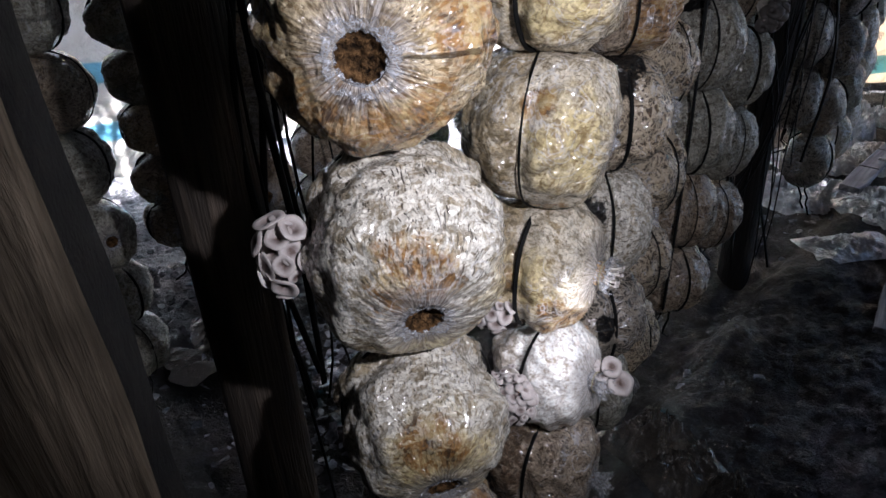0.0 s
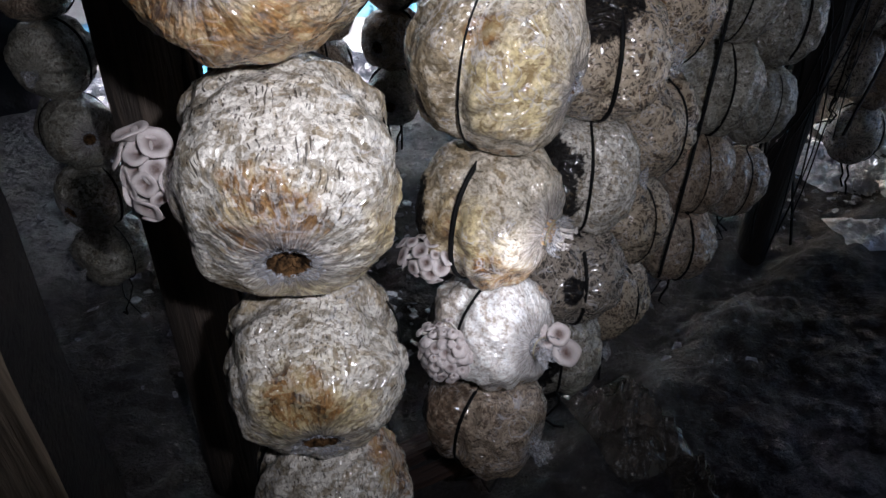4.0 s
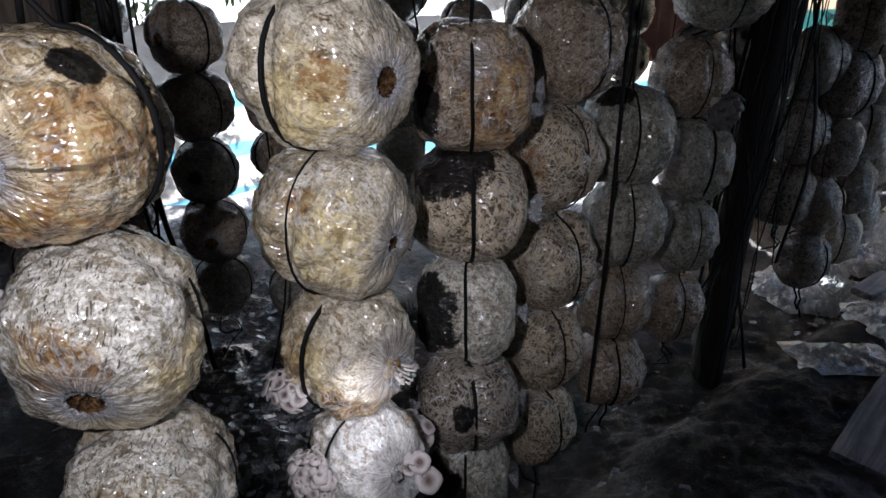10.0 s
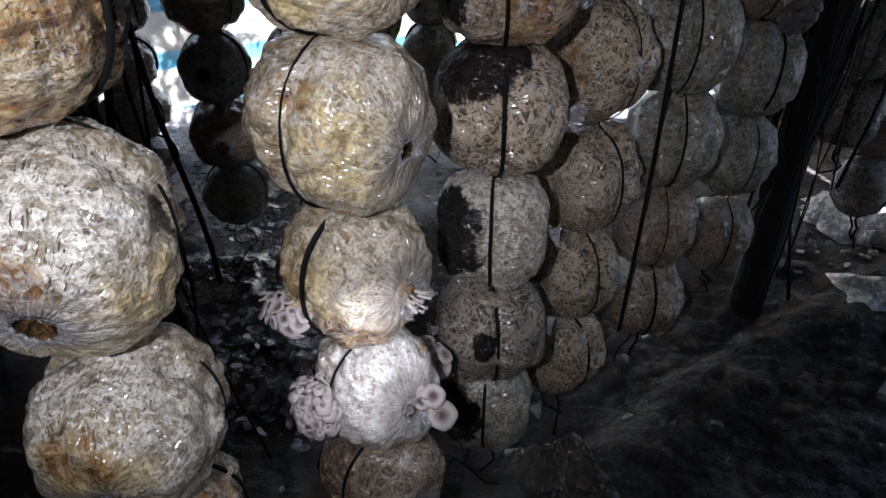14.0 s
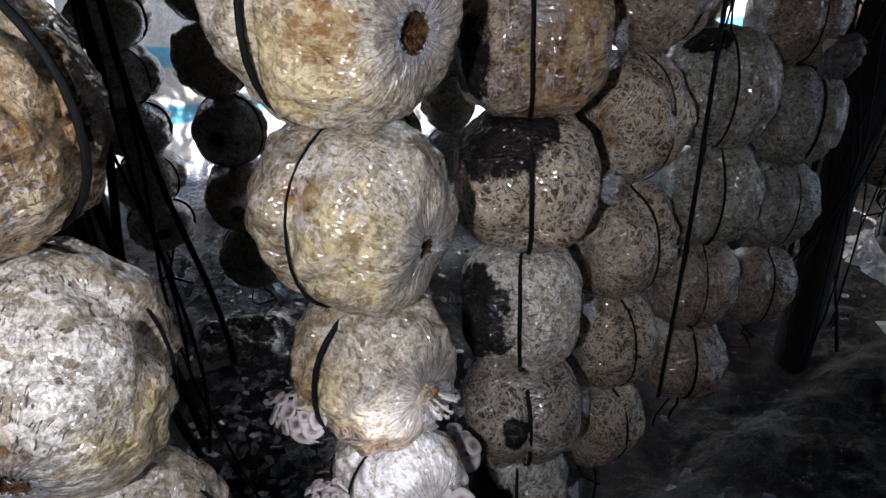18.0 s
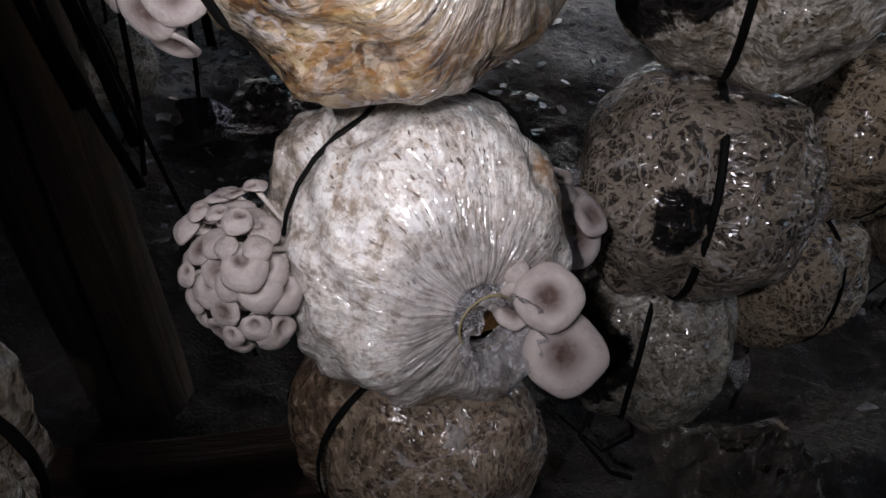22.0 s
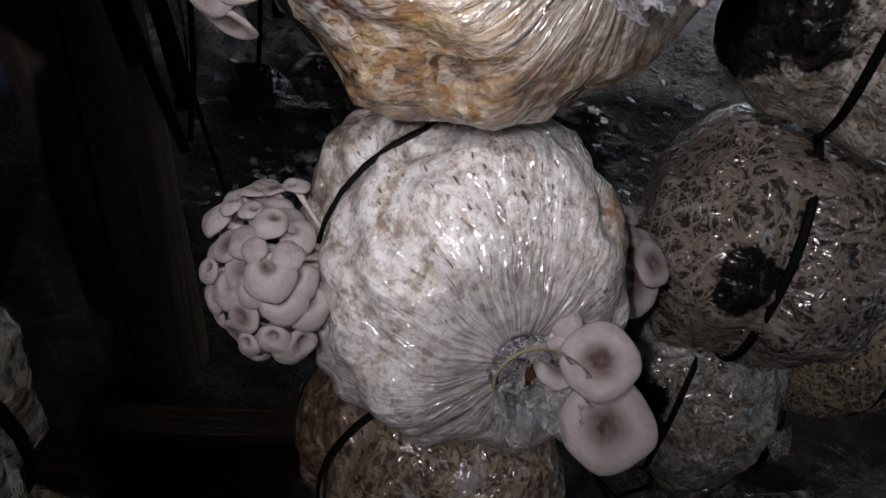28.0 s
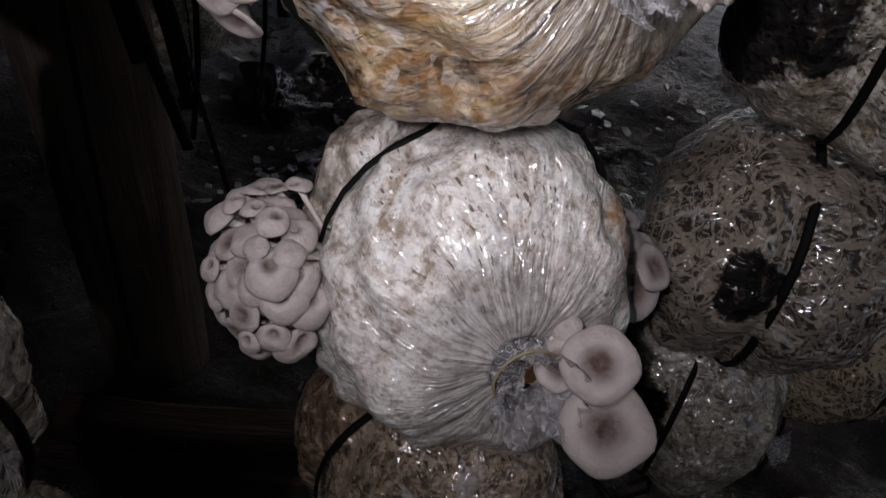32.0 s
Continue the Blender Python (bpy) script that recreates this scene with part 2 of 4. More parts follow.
    # white sheen of the film, painted into the colour along its creases
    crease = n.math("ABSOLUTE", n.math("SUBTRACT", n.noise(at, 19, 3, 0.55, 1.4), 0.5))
    sheen = n.math("MULTIPLY", n.ramp(crease, 0.03, 0.0), n.ramp(n.noise(at, 8, 2), 0.48, 0.6))
    colour = n.mix(n.math("MULTIPLY", sheen, 0.4), colour, (0.74, 0.74, 0.77))
    grey = n.ramp(n.math("ADD", n.attr("grey"), n.math("MULTIPLY", ragged, 0.5)), 0.3, 0.8)
    colour = n.mix(n.math("MULTIPLY", grey, 0.6), colour, n.mix(n.ramp(lines, 0.42, 0.58), (0.46, 0.43, 0.42), (0.09, 0.07, 0.065)))
    black = n.ramp(n.math("ADD", n.attr("black"), n.math("MULTIPLY", ragged, 0.62)), 0.28, 0.38)
    glint = n.math("MULTIPLY", n.ramp(mat, 0.6, 0.66), 0.5)
    colour = n.mix(n.math("MULTIPLY", black, 0.97), colour, n.mix(glint, (0.004, 0.004, 0.005), (0.12, 0.09, 0.055)))
    # relief: lumps of straw, pleats that run to the mouth, crinkles of the film
    pleat = n.math("MULTIPLY", n.noise(n.coords("polar", scale=(8, 8, 3.5)), 1.0, 2.5, 0.5, 0.9), near)
    relief = n.math("ADD", n.noise(at, 28, 3.5, 0.6), n.math("MULTIPLY", pleat, 0.35))
    relief = n.math("ADD", relief, n.math("ADD", n.math("MULTIPLY", n.math("ADD", mat, n.math("MULTIPLY", grain, 0.3)), 0.35), n.math("MULTIPLY", n.math("SUBTRACT", n.math("ADD", flake.outputs[1], chip), dark_bit), 0.12)))
    under = n.bump(relief, 0.013 * rough)
    folds = n.math("ABSOLUTE", n.math("SUBTRACT", n.noise(flow(7, 6, 3), 1.0, 1, 0.4, 0.6), 0.5))
    crinkle = n.math("ADD", n.math("MULTIPLY", folds, 1.2), n.math("MULTIPLY", n.noise(flow(13, 11, 9), 1.0, 0.5, 0.4), 0.85))
    crinkle = n.math("ADD", crinkle, n.math("MULTIPLY", n.noise(flow(11, 12, 6), 1.0, 0.5, 0.4), n.math("ADD", 0.35, n.math("MULTIPLY", near, 0.75))))
    crinkle = n.math("ADD", crinkle, n.math("MULTIPLY", pleat, 0.6))
    film = n.bump(crinkle, 0.0075)
    film_gloss = n.math("MULTIPLY", n.math("MAXIMUM", n.ramp(n.noise(at, 10, 2), 0.2, 0.45), near), n.math("SUBTRACT", gloss, n.math("MULTIPLY", black, 0.75 * gloss)))
    n.bsdf.inputs["Coat Roughness"].default_value = 0.15
    n.bsdf.inputs["Coat IOR"].default_value = 1.75
    n.put(n.bsdf.inputs["Coat Normal"], film)
    return n.done(colour, 0.62, under, Coat_Weight=film_gloss, Specular_IOR_Level=n.math("SUBTRACT", 0.4, n.math("MULTIPLY", black, 0.35)))


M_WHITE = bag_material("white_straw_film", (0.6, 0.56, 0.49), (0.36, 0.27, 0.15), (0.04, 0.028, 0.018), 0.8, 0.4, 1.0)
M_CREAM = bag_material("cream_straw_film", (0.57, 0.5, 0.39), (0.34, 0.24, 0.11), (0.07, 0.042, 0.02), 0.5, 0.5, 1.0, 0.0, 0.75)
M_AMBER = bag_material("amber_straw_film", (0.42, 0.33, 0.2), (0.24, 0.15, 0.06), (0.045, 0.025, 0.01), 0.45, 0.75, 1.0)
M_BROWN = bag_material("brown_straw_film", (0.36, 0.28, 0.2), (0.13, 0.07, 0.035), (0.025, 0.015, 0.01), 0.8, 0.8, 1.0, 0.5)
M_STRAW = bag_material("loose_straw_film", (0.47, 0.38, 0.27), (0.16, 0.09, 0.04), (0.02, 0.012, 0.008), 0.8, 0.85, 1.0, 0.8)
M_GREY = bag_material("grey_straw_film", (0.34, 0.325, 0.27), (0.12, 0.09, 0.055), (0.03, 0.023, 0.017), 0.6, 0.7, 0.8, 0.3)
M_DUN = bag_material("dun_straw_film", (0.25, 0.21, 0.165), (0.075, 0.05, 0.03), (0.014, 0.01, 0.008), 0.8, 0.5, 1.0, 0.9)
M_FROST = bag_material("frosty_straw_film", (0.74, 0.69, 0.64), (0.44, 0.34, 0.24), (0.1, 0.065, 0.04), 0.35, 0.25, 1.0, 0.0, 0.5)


def _film():
    n = Nodes("clear_film")
    at = n.coords()
    folds = n.math("ABSOLUTE", n.math("SUBTRACT", n.noise(at, 150, 2, 0.5, 1.0), 0.5))
    b = n.bump(n.math("ADD", folds, n.math("MULTIPLY", n.noise(at, 90, 2, 0.5, 0.6), 0.8)), 0.006)
    n.put(n.bsdf.inputs["Alpha"], n.math("ADD", 0.3, n.math("MULTIPLY", n.ramp(folds, 0.06, 0.0), 0.55)))
    return n.done((0.42, 0.42, 0.44), 0.16, b, IOR=1.8)


def _strap():
    n = Nodes("black_plastic_strap")
    at = n.coords(scale=(400, 400, 20))
    return n.done(n.mix(n.noise(at, 1), (0.002, 0.002, 0.002), (0.006, 0.006, 0.006)), 0.7, n.bump(n.noise(at, 1), 0.001), Specular_IOR_Level=0.15)


def _wood(name, dark, light, rough=0.85, scale=1.0, along=2):
    """Wood whose grain runs along one of its own axes."""
    n = Nodes(name)
    grain = n.noise(n.coords(scale=[1.6 * scale if k == along else 26 * scale for k in range(3)]), 1.0, 6, 0.65, 0.8)
    fine = n.noise(n.coords(scale=[5 if k == along else 120 for k in range(3)]), 1.0, 4, 0.6)
    blot = n.noise(n.coords(), 5, 4)
    c = n.mix(n.ramp(grain, 0.35, 0.7), dark, light)
    c = n.mix(n.math("MULTIPLY", n.ramp(blot, 0.45, 0.75), 0.6), c, tuple(v * 0.4 for v in dark))
    return n.done(c, rough, n.bump(n.math("ADD", n.math("MULTIPLY", grain, 2.0), fine), 0.006))


def _soil(name, dark, light, wet=0.0):
    n = Nodes(name)
    at = n.coords(vary=False)
    a, b, c = n.noise(at, 3.5, 5), n.noise(at, 28, 5, 0.7), n.noise(at, 170, 3, 0.7)
    sep = n.n("SeparateXYZ")
    n.put(sep.inputs[0], at)
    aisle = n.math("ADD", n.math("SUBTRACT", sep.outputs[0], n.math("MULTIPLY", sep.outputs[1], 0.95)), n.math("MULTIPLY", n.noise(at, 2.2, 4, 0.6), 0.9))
    # Bluish sky reflection put into the aisle's soil colour; browner towards the bags.
    sky_tint = n.ramp(aisle, -0.15, 0.45)
    # Daylight through the sheeting put into the far floor as a paler colour.
    daylit_floor = n.ramp(aisle, -2.0, -2.7)
    col = n.mix(n.ramp(a, 0.35, 0.7), n.mix(sky_tint, n.mix(daylit_floor, (0.035, 0.03, 0.028), (0.22, 0.21, 0.235)), dark), n.mix(sky_tint, n.mix(daylit_floor, (0.09, 0.08, 0.075), (0.44, 0.425, 0.46)), light))
    col = n.mix(n.math("MULTIPLY", n.ramp(b, 0.47, 0.6), 0.5), col, tuple(v * 0.3 for v in dark))
    col = n.mix(n.math("MULTIPLY", n.ramp(c, 0.54, 0.66), n.math("ADD", 0.1, n.math("MULTIPLY", sky_tint, 0.2))), col, (0.3, 0.28, 0.31))
    h = n.math("ADD", n.math("MULTIPLY", b, 1.6), n.math("MULTIPLY", c, 0.5))
    rough = n.math("SUBTRACT", n.math("SUBTRACT", 0.88, n.math("MULTIPLY", daylit_floor, 0.38)), n.math("MULTIPLY", n.ramp(n.math("ADD", a, n.math("MULTIPLY", b, 0.3)), 0.5, 0.8), wet))
    return n.done(col, rough, n.bump(h, 0.06))


def _tarp(name, stripes, ground, glow):
    """Woven striped sheeting that lets daylight through."""
    n = Nodes(name)
    at = n.coords(vary=False)
    sep = n.n("SeparateXYZ")
    n.put(sep.inputs[0], at)
    z = n.math("ADD", sep.outputs[2], n.math("MULTIPLY", n.noise(at, 1.3, 2), 0.12))
    col = ground
    for height, width, tint in stripes:
        away = n.math("ABSOLUTE", n.math("SUBTRACT", z, height))
        col = n.mix(n.math("SUBTRACT", 1.0, n.ramp(away, width * 0.5, width * 0.5 + 0.012)), col, tint)
    col = n.mix(n.math("MULTIPLY", n.ramp(n.noise(at, 4, 5, 0.6), 0.4, 0.75), 0.35), col, (0.3, 0.22, 0.14))
    b = n.bump(n.noise(n.coords(scale=(5, 5, 9), vary=False), 1, 4, 0.6, 0.5), 0.05)
    tr = n.n("BsdfTranslucent")
    di = n.n("BsdfDiffuse")
    n.put(tr.inputs[0], col), n.put(di.inputs[0], col), n.put(tr.inputs[1], b), n.put(di.inputs[1], b)
    mix = n.n("MixShader")
    mix.inputs[0].default_value = glow
    n.put(mix.inputs[1], di.outputs[0]), n.put(mix.inputs[2], tr.outputs[0])
    n.put(n.out.inputs[0], mix.outputs[0])
    return n.mat


def _cap(name="mushroom_cap", dim=1.0):
    n = Nodes(name)
    at = n.coords()
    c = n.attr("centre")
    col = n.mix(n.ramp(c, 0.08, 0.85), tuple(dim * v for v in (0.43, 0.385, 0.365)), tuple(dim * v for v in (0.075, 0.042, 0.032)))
    col = n.mix(n.math("MULTIPLY", n.ramp(n.noise(at, 2.2, 5, 0.65), 0.4, 0.65), 0.45), col, tuple(dim * v for v in (0.3, 0.25, 0.245)))
    col = n.mix(n.math("MULTIPLY", n.ramp(n.noise(at, 14, 2), 0.66, 0.72), 0.5), col, (0.2, 0.14, 0.12))
    n.bsdf.inputs["Subsurface Weight"].default_value = 0.05
    n.bsdf.inputs["Subsurface Radius"].default_value = (0.006, 0.004, 0.003)
    return n.done(col, 0.55, n.bump(n.noise(at, 4, 3), 0.0009))


def _plain(name, colour, rough, dark=0.5, scale=60, depth=0.002, **more):
    n = Nodes(name)
    at = n.coords()
    x = n.noise(at, scale, 4, 0.6)
    col = n.mix(n.ramp(x, 0.3, 0.75), tuple(c * dark for c in colour), colour)
    return n.done(col, rough, n.bump(x, depth), **more)


M_FILM, M_STRAP, M_CAP = _film(), _strap(), _cap()
M_CAP_OLD = _cap("old_mushroom_cap", 0.28)
M_GILL = _plain("mushroom_stem", (0.62, 0.57, 0.52), 0.6, 0.75, 140)
M_PLUG = _plain("dark_straw_plug", (0.16, 0.085, 0.035), 0.9, 0.04, 110, 0.02, Specular_IOR_Level=0.1)
M_ORANGE = _plain("orange_straw_plug", (0.62, 0.36, 0.12), 0.6, 0.35, 90, 0.008)
M_BAND = _plain("yellow_rubber_band", (0.3, 0.26, 0.14), 0.45, 0.7)
M_POST_SIDE = _wood("weathered_beam_wood", (0.1, 0.076, 0.052), (0.34, 0.265, 0.19), along=0)
M_POST_DARK = _wood("dark_post_wood", (0.026, 0.019, 0.014), (0.085, 0.062, 0.045))
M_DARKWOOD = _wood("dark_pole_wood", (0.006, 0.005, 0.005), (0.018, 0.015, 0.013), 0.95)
M_PLANK = _wood("grey_plank_wood", (0.17, 0.168, 0.195), (0.4, 0.4, 0.46), along=0)
M_REDPLANK = _wood("reddish_plank_wood", (0.03, 0.016, 0.012), (0.08, 0.04, 0.028), along=0)
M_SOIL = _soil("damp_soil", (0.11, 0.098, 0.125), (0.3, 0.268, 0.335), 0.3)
M_THATCH = _plain("dark_thatch", (0.05, 0.04, 0.028), 0.95, 0.3, 24, 0.03)
M_LITTER = _plain("crumpled_clear_sheet", (0.9, 0.9, 0.94), 0.3, 0.7, 45, 0.02, Alpha=0.97, Coat_Weight=0.8)
M_DIRTY = _plain("dirty_clear_sheet", (0.16, 0.14, 0.12), 0.3, 0.3, 20, 0.01, Alpha=0.7, Coat_Weight=0.4)
M_CHIP = _plain("bark_chip", (0.4, 0.4, 0.45), 0.25, 0.25, 40, 0.004)
M_LEAF = _plain("leaf_green", (0.05, 0.1, 0.025), 0.5, 0.5, 40, 0.001)
M_REDWALL = _plain("faded_red_cloth", (0.3, 0.13, 0.09), 0.85, 0.6, 8, 0.01)
M_BLUESHEET = _plain("dark_blue_sheet", (0.012, 0.016, 0.026), 0.3, 0.5, 6, 0.02)
CYAN, TEAL = (0.36, 0.62, 0.74), (0.14, 0.29, 0.29)
M_TARP_L = _tarp("white_blue_sheeting", [(h, 0.08, CYAN) for h in (0.06, 0.35, 0.64, 1.2)], (0.8, 0.8, 0.78), 0.62)
M_TARP_R = _tarp("cream_teal_sheeting", [(h, 0.1, TEAL) for h in (0.22, 0.63, 1.04, 1.45)], (0.62, 0.54, 0.44), 0.6)


# ---------------------------------------------------------------- mesh helpers
def mesh_object(name, verts, faces, material, parent=None, label="", smooth=True, at=None):
    me = bpy.data.meshes.new(name)
    me.from_pydata([tuple(v) for v in verts], [], faces)
    if smooth:
        me.polygons.foreach_set("use_smooth", [True] * len(me.polygons))
    me.materials.append(material)
    me.update()
    ob = new(name, me)
    if at is not None:
        ob.matrix_world = at
    if parent:
        ob.parent = parent
    if label:
        tagged(ob, label)
    return ob


def empty(name, at, label, category, group="", kind=""):
    ob = new(name)
    ob.empty_display_size = 0.05
    ob.matrix_world = at if isinstance(at, Matrix) else Matrix.Translation(at)
    return tagged(ob, label, category, group, kind)


def grid_faces(nu, nv, wrap=True):
    out = []
    for j in range(nv - 1):
        for i in range(nu if wrap else nu - 1):
            k = (i + 1) % nu
            out.append((j * nu + i, j * nu + k, (j + 1) * nu + k, (j + 1) * nu + i))
    return out


def lump(x, y, z, scale, seed):
    return noise.noise(Vector((x * scale + seed * 7.3, y * scale - seed * 3.1, z * scale + seed * 1.7)))


def sweep(path, size, flat=1.0, sides=6, caps=True):
    """A tube along points; flat < 1 makes a strap of it. Returns verts and faces."""
    pts = [Vector(p) for p in path]
    verts, side = [], None
    for i, p in enumerate(pts):
        d = (pts[min(i + 1, len(pts) - 1)] - pts[max(i - 1, 0)]).normalized()
        if side is None:
            side = d.orthogonal().normalized()
        side = (side - d * side.dot(d)).normalized()
        up = d.cross(side)
        r = size[i] if isinstance(size, (list, tuple)) else size
        for k in range(sides):
            a = 2 * math.pi * k / sides
            verts.append(p + side * math.cos(a) * r + up * math.sin(a) * r * flat)
    faces = grid_faces(sides, len(pts))
    if caps:
        faces += [tuple(range(sides))[::-1], tuple(range((len(pts) - 1) * sides, len(pts) * sides))]
    return verts, faces


def box_mesh(sx, sy, sz, wobble=0.0, seed=0, cuts=6, bevel=0.0):
    """A sawn board along x with slightly uneven edges."""
    verts, faces = [], []
    b = bevel or min(sy, sz) * 0.12
    ring = [(-sy / 2 + b, -sz / 2), (sy / 2 - b, -sz / 2), (sy / 2, -sz / 2 + b), (sy / 2, sz / 2 - b),
            (sy / 2 - b, sz / 2), (-sy / 2 + b, sz / 2), (-sy / 2, sz / 2 - b), (-sy / 2, -sz / 2 + b)]
    for i in range(cuts + 1):
        x = -sx / 2 + sx * i / cuts
        for y, z in ring:
            verts.append((x + wobble * lump(y, z, i, 9, seed), y + wobble * lump(x, y, z, 6, seed), z + wobble * 0.5 * lump(x, y, z, 4, seed + 5)))
    faces = grid_faces(8, cuts + 1) + [tuple(range(8))[::-1], tuple(range(cuts * 8, cuts * 8 + 8))]
    return verts, faces


# ---------------------------------------------------------------- bags
def bag_frame(centre, az, tip, lean=0.0):
    """Local +y is the way the mouth points."""
    return Matrix.Translation(centre) @ pose(0, 0, 0, 0, 0, az - 90).to_3x3().to_4x4() @ pose(0, 0, 0, tip, lean, 0)


def bag_profile(s, neck):
    """Distance along the axis and radius for s from 0 (mouth) to 1 (tied end)."""
    a = math.pi * s
    c, q = math.cos(a), math.sin(a)
    y = math.copysign(abs(c) ** 0.88, c)
    r = max(q, 0.0) ** 0.8
    if s < 0.5:
        r = max(r, neck)
        y -= 0.06 * math.exp(-(s / 0.09) ** 2)
    else:
        y += 0.08 * math.exp(-((1 - s) / 0.09) ** 2)
    return y, r


def hanging_bag(centre, rad, high, half, az, tip, material, seed, label, mouth="open", stains=(), res=(56, 40), lean=0.0, group="hanging mushroom bags", groove=0.0, rear=0.0):
    """One straw bag, lying on its side in the cords. stains: (kind, way in the bag's own axes, spread)."""
    nu, nv = res
    m = bag_frame(centre, az, tip, lean)
    thing = empty("mushroom_bag", m, label, "mushroom bag", group)
    fine = 1 if nu > 60 else 0
    neck = (0.17 if az > -50 else 0.2) if mouth in ("open", "tuft") else 0.18 if mouth == "pins" else 0.17 if mouth == "caps" else 0.12 if mouth == "tied" else 0.03
    verts, uv, skin, marks = [], [], [], {"brown": [], "black": [], "grey": [], "ochre": [], "pleat": [], "rear": []}
    for j in range(nv):
        s = j / (nv - 1)
        y0, r0 = bag_profile(s, neck)
        near = max(math.exp(-(s / (0.46 if mouth == "caps" else 0.25)) ** 2), 0.75 * math.exp(-((1 - s) / 0.24) ** 2))
        for i in range(nu):
            th = 2 * math.pi * i / nu
            x, z, y = math.cos(th) * r0, math.sin(th) * r0, y0
            d = 0.1 * lump(x, y, z, 1.5, seed) + 0.085 * lump(x, y, z, 3.4, seed + 9) + 0.036 * lump(x, y, z, 8, seed + 4)
            d += near * (0.007 if mouth == "caps" else 0.006) * (math.sin(th * 11 + 7 * lump(x, y, z, 2, seed)) + math.sin(th * 19 + 8 * lump(x, y, z, 3, seed + 1))) * (r0 ** 0.5)
            d += 0.018 * abs(lump(x, y, z, 13, seed + 6)) * fine
            d -= 0.14 * math.cos(th) ** 2 * math.exp(-((y * half - groove) / 0.016) ** 2)
            g = 1 + d
            # the weight of the bags above and below flattens it
            zz = z * g
            zz = math.copysign(min(abs(zz), 0.9 + 0.5 * (abs(zz) - 0.9)) if abs(zz) > 0.9 else abs(zz), zz)
            verts.append((x * g * rad, y * half * (1 + 0.5 * d), zz * high * 1.06))
            uv += (math.cos(th), math.sin(th), s)
            skin += ((th if th <= math.pi else th - 2 * math.pi) * rad * 0.9, s * 3 * half, 0.0)
            p = Vector((x, y, z))
            p.normalize()
            for kind in ("brown", "black", "grey", "ochre"):
                v = 0.0
                for k, way, spread in stains:
                    if k == kind:
                        v = max(v, 1.0 - (p - Vector(way).normalized()).length / spread)
                marks[kind].append(v)
            if neck > 0.1:
                marks["grey"][-1] = max(marks["grey"][-1], 1.0 * math.exp(-(s / (0.2 if mouth in ("caps", "pins") else 0.14)) ** 2))
            marks["pleat"].append(near)
            marks["rear"].append(rear * max(0.0, min(1.0, (-y * half + groove) / 0.02)))
    faces = grid_faces(nu, nv)
    if neck < 0.1:
        faces += [tuple(range(nu))[::-1]]
    faces += [tuple(range((nv - 1) * nu, nv * nu))]
    body = mesh_object("body", verts, faces, material, thing)
    me = body.data
    for kind, values in marks.items():
        me.attributes.new(kind, "FLOAT", "POINT").data.foreach_set("value", values)
    me.attributes.new("polar", "FLOAT_VECTOR", "POINT").data.foreach_set("vector", uv)
    me.attributes.new("skin", "FLOAT_VECTOR", "POINT").data.foreach_set("vector", skin)
    y_mouth = bag_profile(0, neck)[0] * half
    if neck > 0.1:
        rn = neck * rad
        # gathered neck of the film with its frayed lip
        vs, rows, sides = [], 14, 72
        for j in range(rows):
            f = j / (rows - 1)
            for i in range(sides):
                th = 2 * math.pi * i / sides
                cx, sx = math.cos(th), math.sin(th)
                fold = 0.1 * math.sin(th * 13 + seed + 2 * f) + 0.09 * math.sin(th * 22 + 2 * seed - 3 * f) + 0.12 * lump(cx, sx, f, 2.2, seed) + 0.12 * lump(cx, sx, f, 7, seed + 3)
                r = rn * (1.3 - 0.4 * math.sin(min(1, f * 1.25) * math.pi) ** 0.8 + 0.2 * f * f) * (1 + fold * (0.25 + 0.35 * f))
                reach = 0.26 if mouth == "pins" else 0.32 if mouth == "caps" else 0.3 if mouth == "tuft" else 0.07
                lip = (0.006 if mouth == "open" else 0.016) * f * f * lump(cx * 1.4, f, sx * 1.4, 2, seed + 2)
                vs.append((cx * r, y_mouth + half * (-0.03 + reach * f) + lip, sx * r))
        neck_film = mesh_object("neck", vs, grid_faces(sides, rows), M_FILM, thing, "gathered clear plastic neck")
        # what fills the mouth
        vs, n = [], 20
        for j in range(6):
            f = j / 5
            for i in range(n):
                th = 2 * math.pi * i / n
                r = rn * 1.02 * (1 - f * 0.96)
                bulge = 0.012 if mouth == "pins" else -0.012
                vs.append((math.cos(th) * r, y_mouth + bulge * (1 - (1 - f) ** 2) + (0.01 if mouth == "pins" else 0.005) * lump(math.cos(th) * f, f, math.sin(th), 6, seed), math.sin(th) * r))
        mesh_object("plug", vs, grid_faces(n, 6) + [tuple(range(5 * n, 6 * n))], M_ORANGE if mouth == "pins" else M_PLUG, thing, "orange straw in the mouth" if mouth == "pins" else "dark straw in the mouth")
        if mouth in ("pins", "caps"):
            ring = [(math.cos(t) * rn * 1.1, y_mouth + half * 0.1, math.sin(t) * rn * 1.1) for t in np.linspace(0, 2 * math.pi, 29)]
            v, f = sweep(ring, 0.0008, 1, 6, False)
            mesh_object("rubber_band", v, f, M_BAND, neck_film, "yellow rubber band")
    for end in ((-1,) if neck > 0.1 else (-1, 1)):
        # the twisted tail of film where the bag is tied off
        vs, rows = [], 6
        y_end = (bag_profile(1, neck)[0] if end < 0 else bag_profile(0, neck)[0]) * half
        for j in range(rows):
            f = j / (rows - 1)
            for i in range(14):
                th = 2 * math.pi * i / 14
                r = rad * (0.05 + 0.16 * f * f) * (1 + 0.35 * math.sin(th * 3 + seed) * f + 0.3 * lump(math.cos(th), f, math.sin(th), 3, seed) * f)
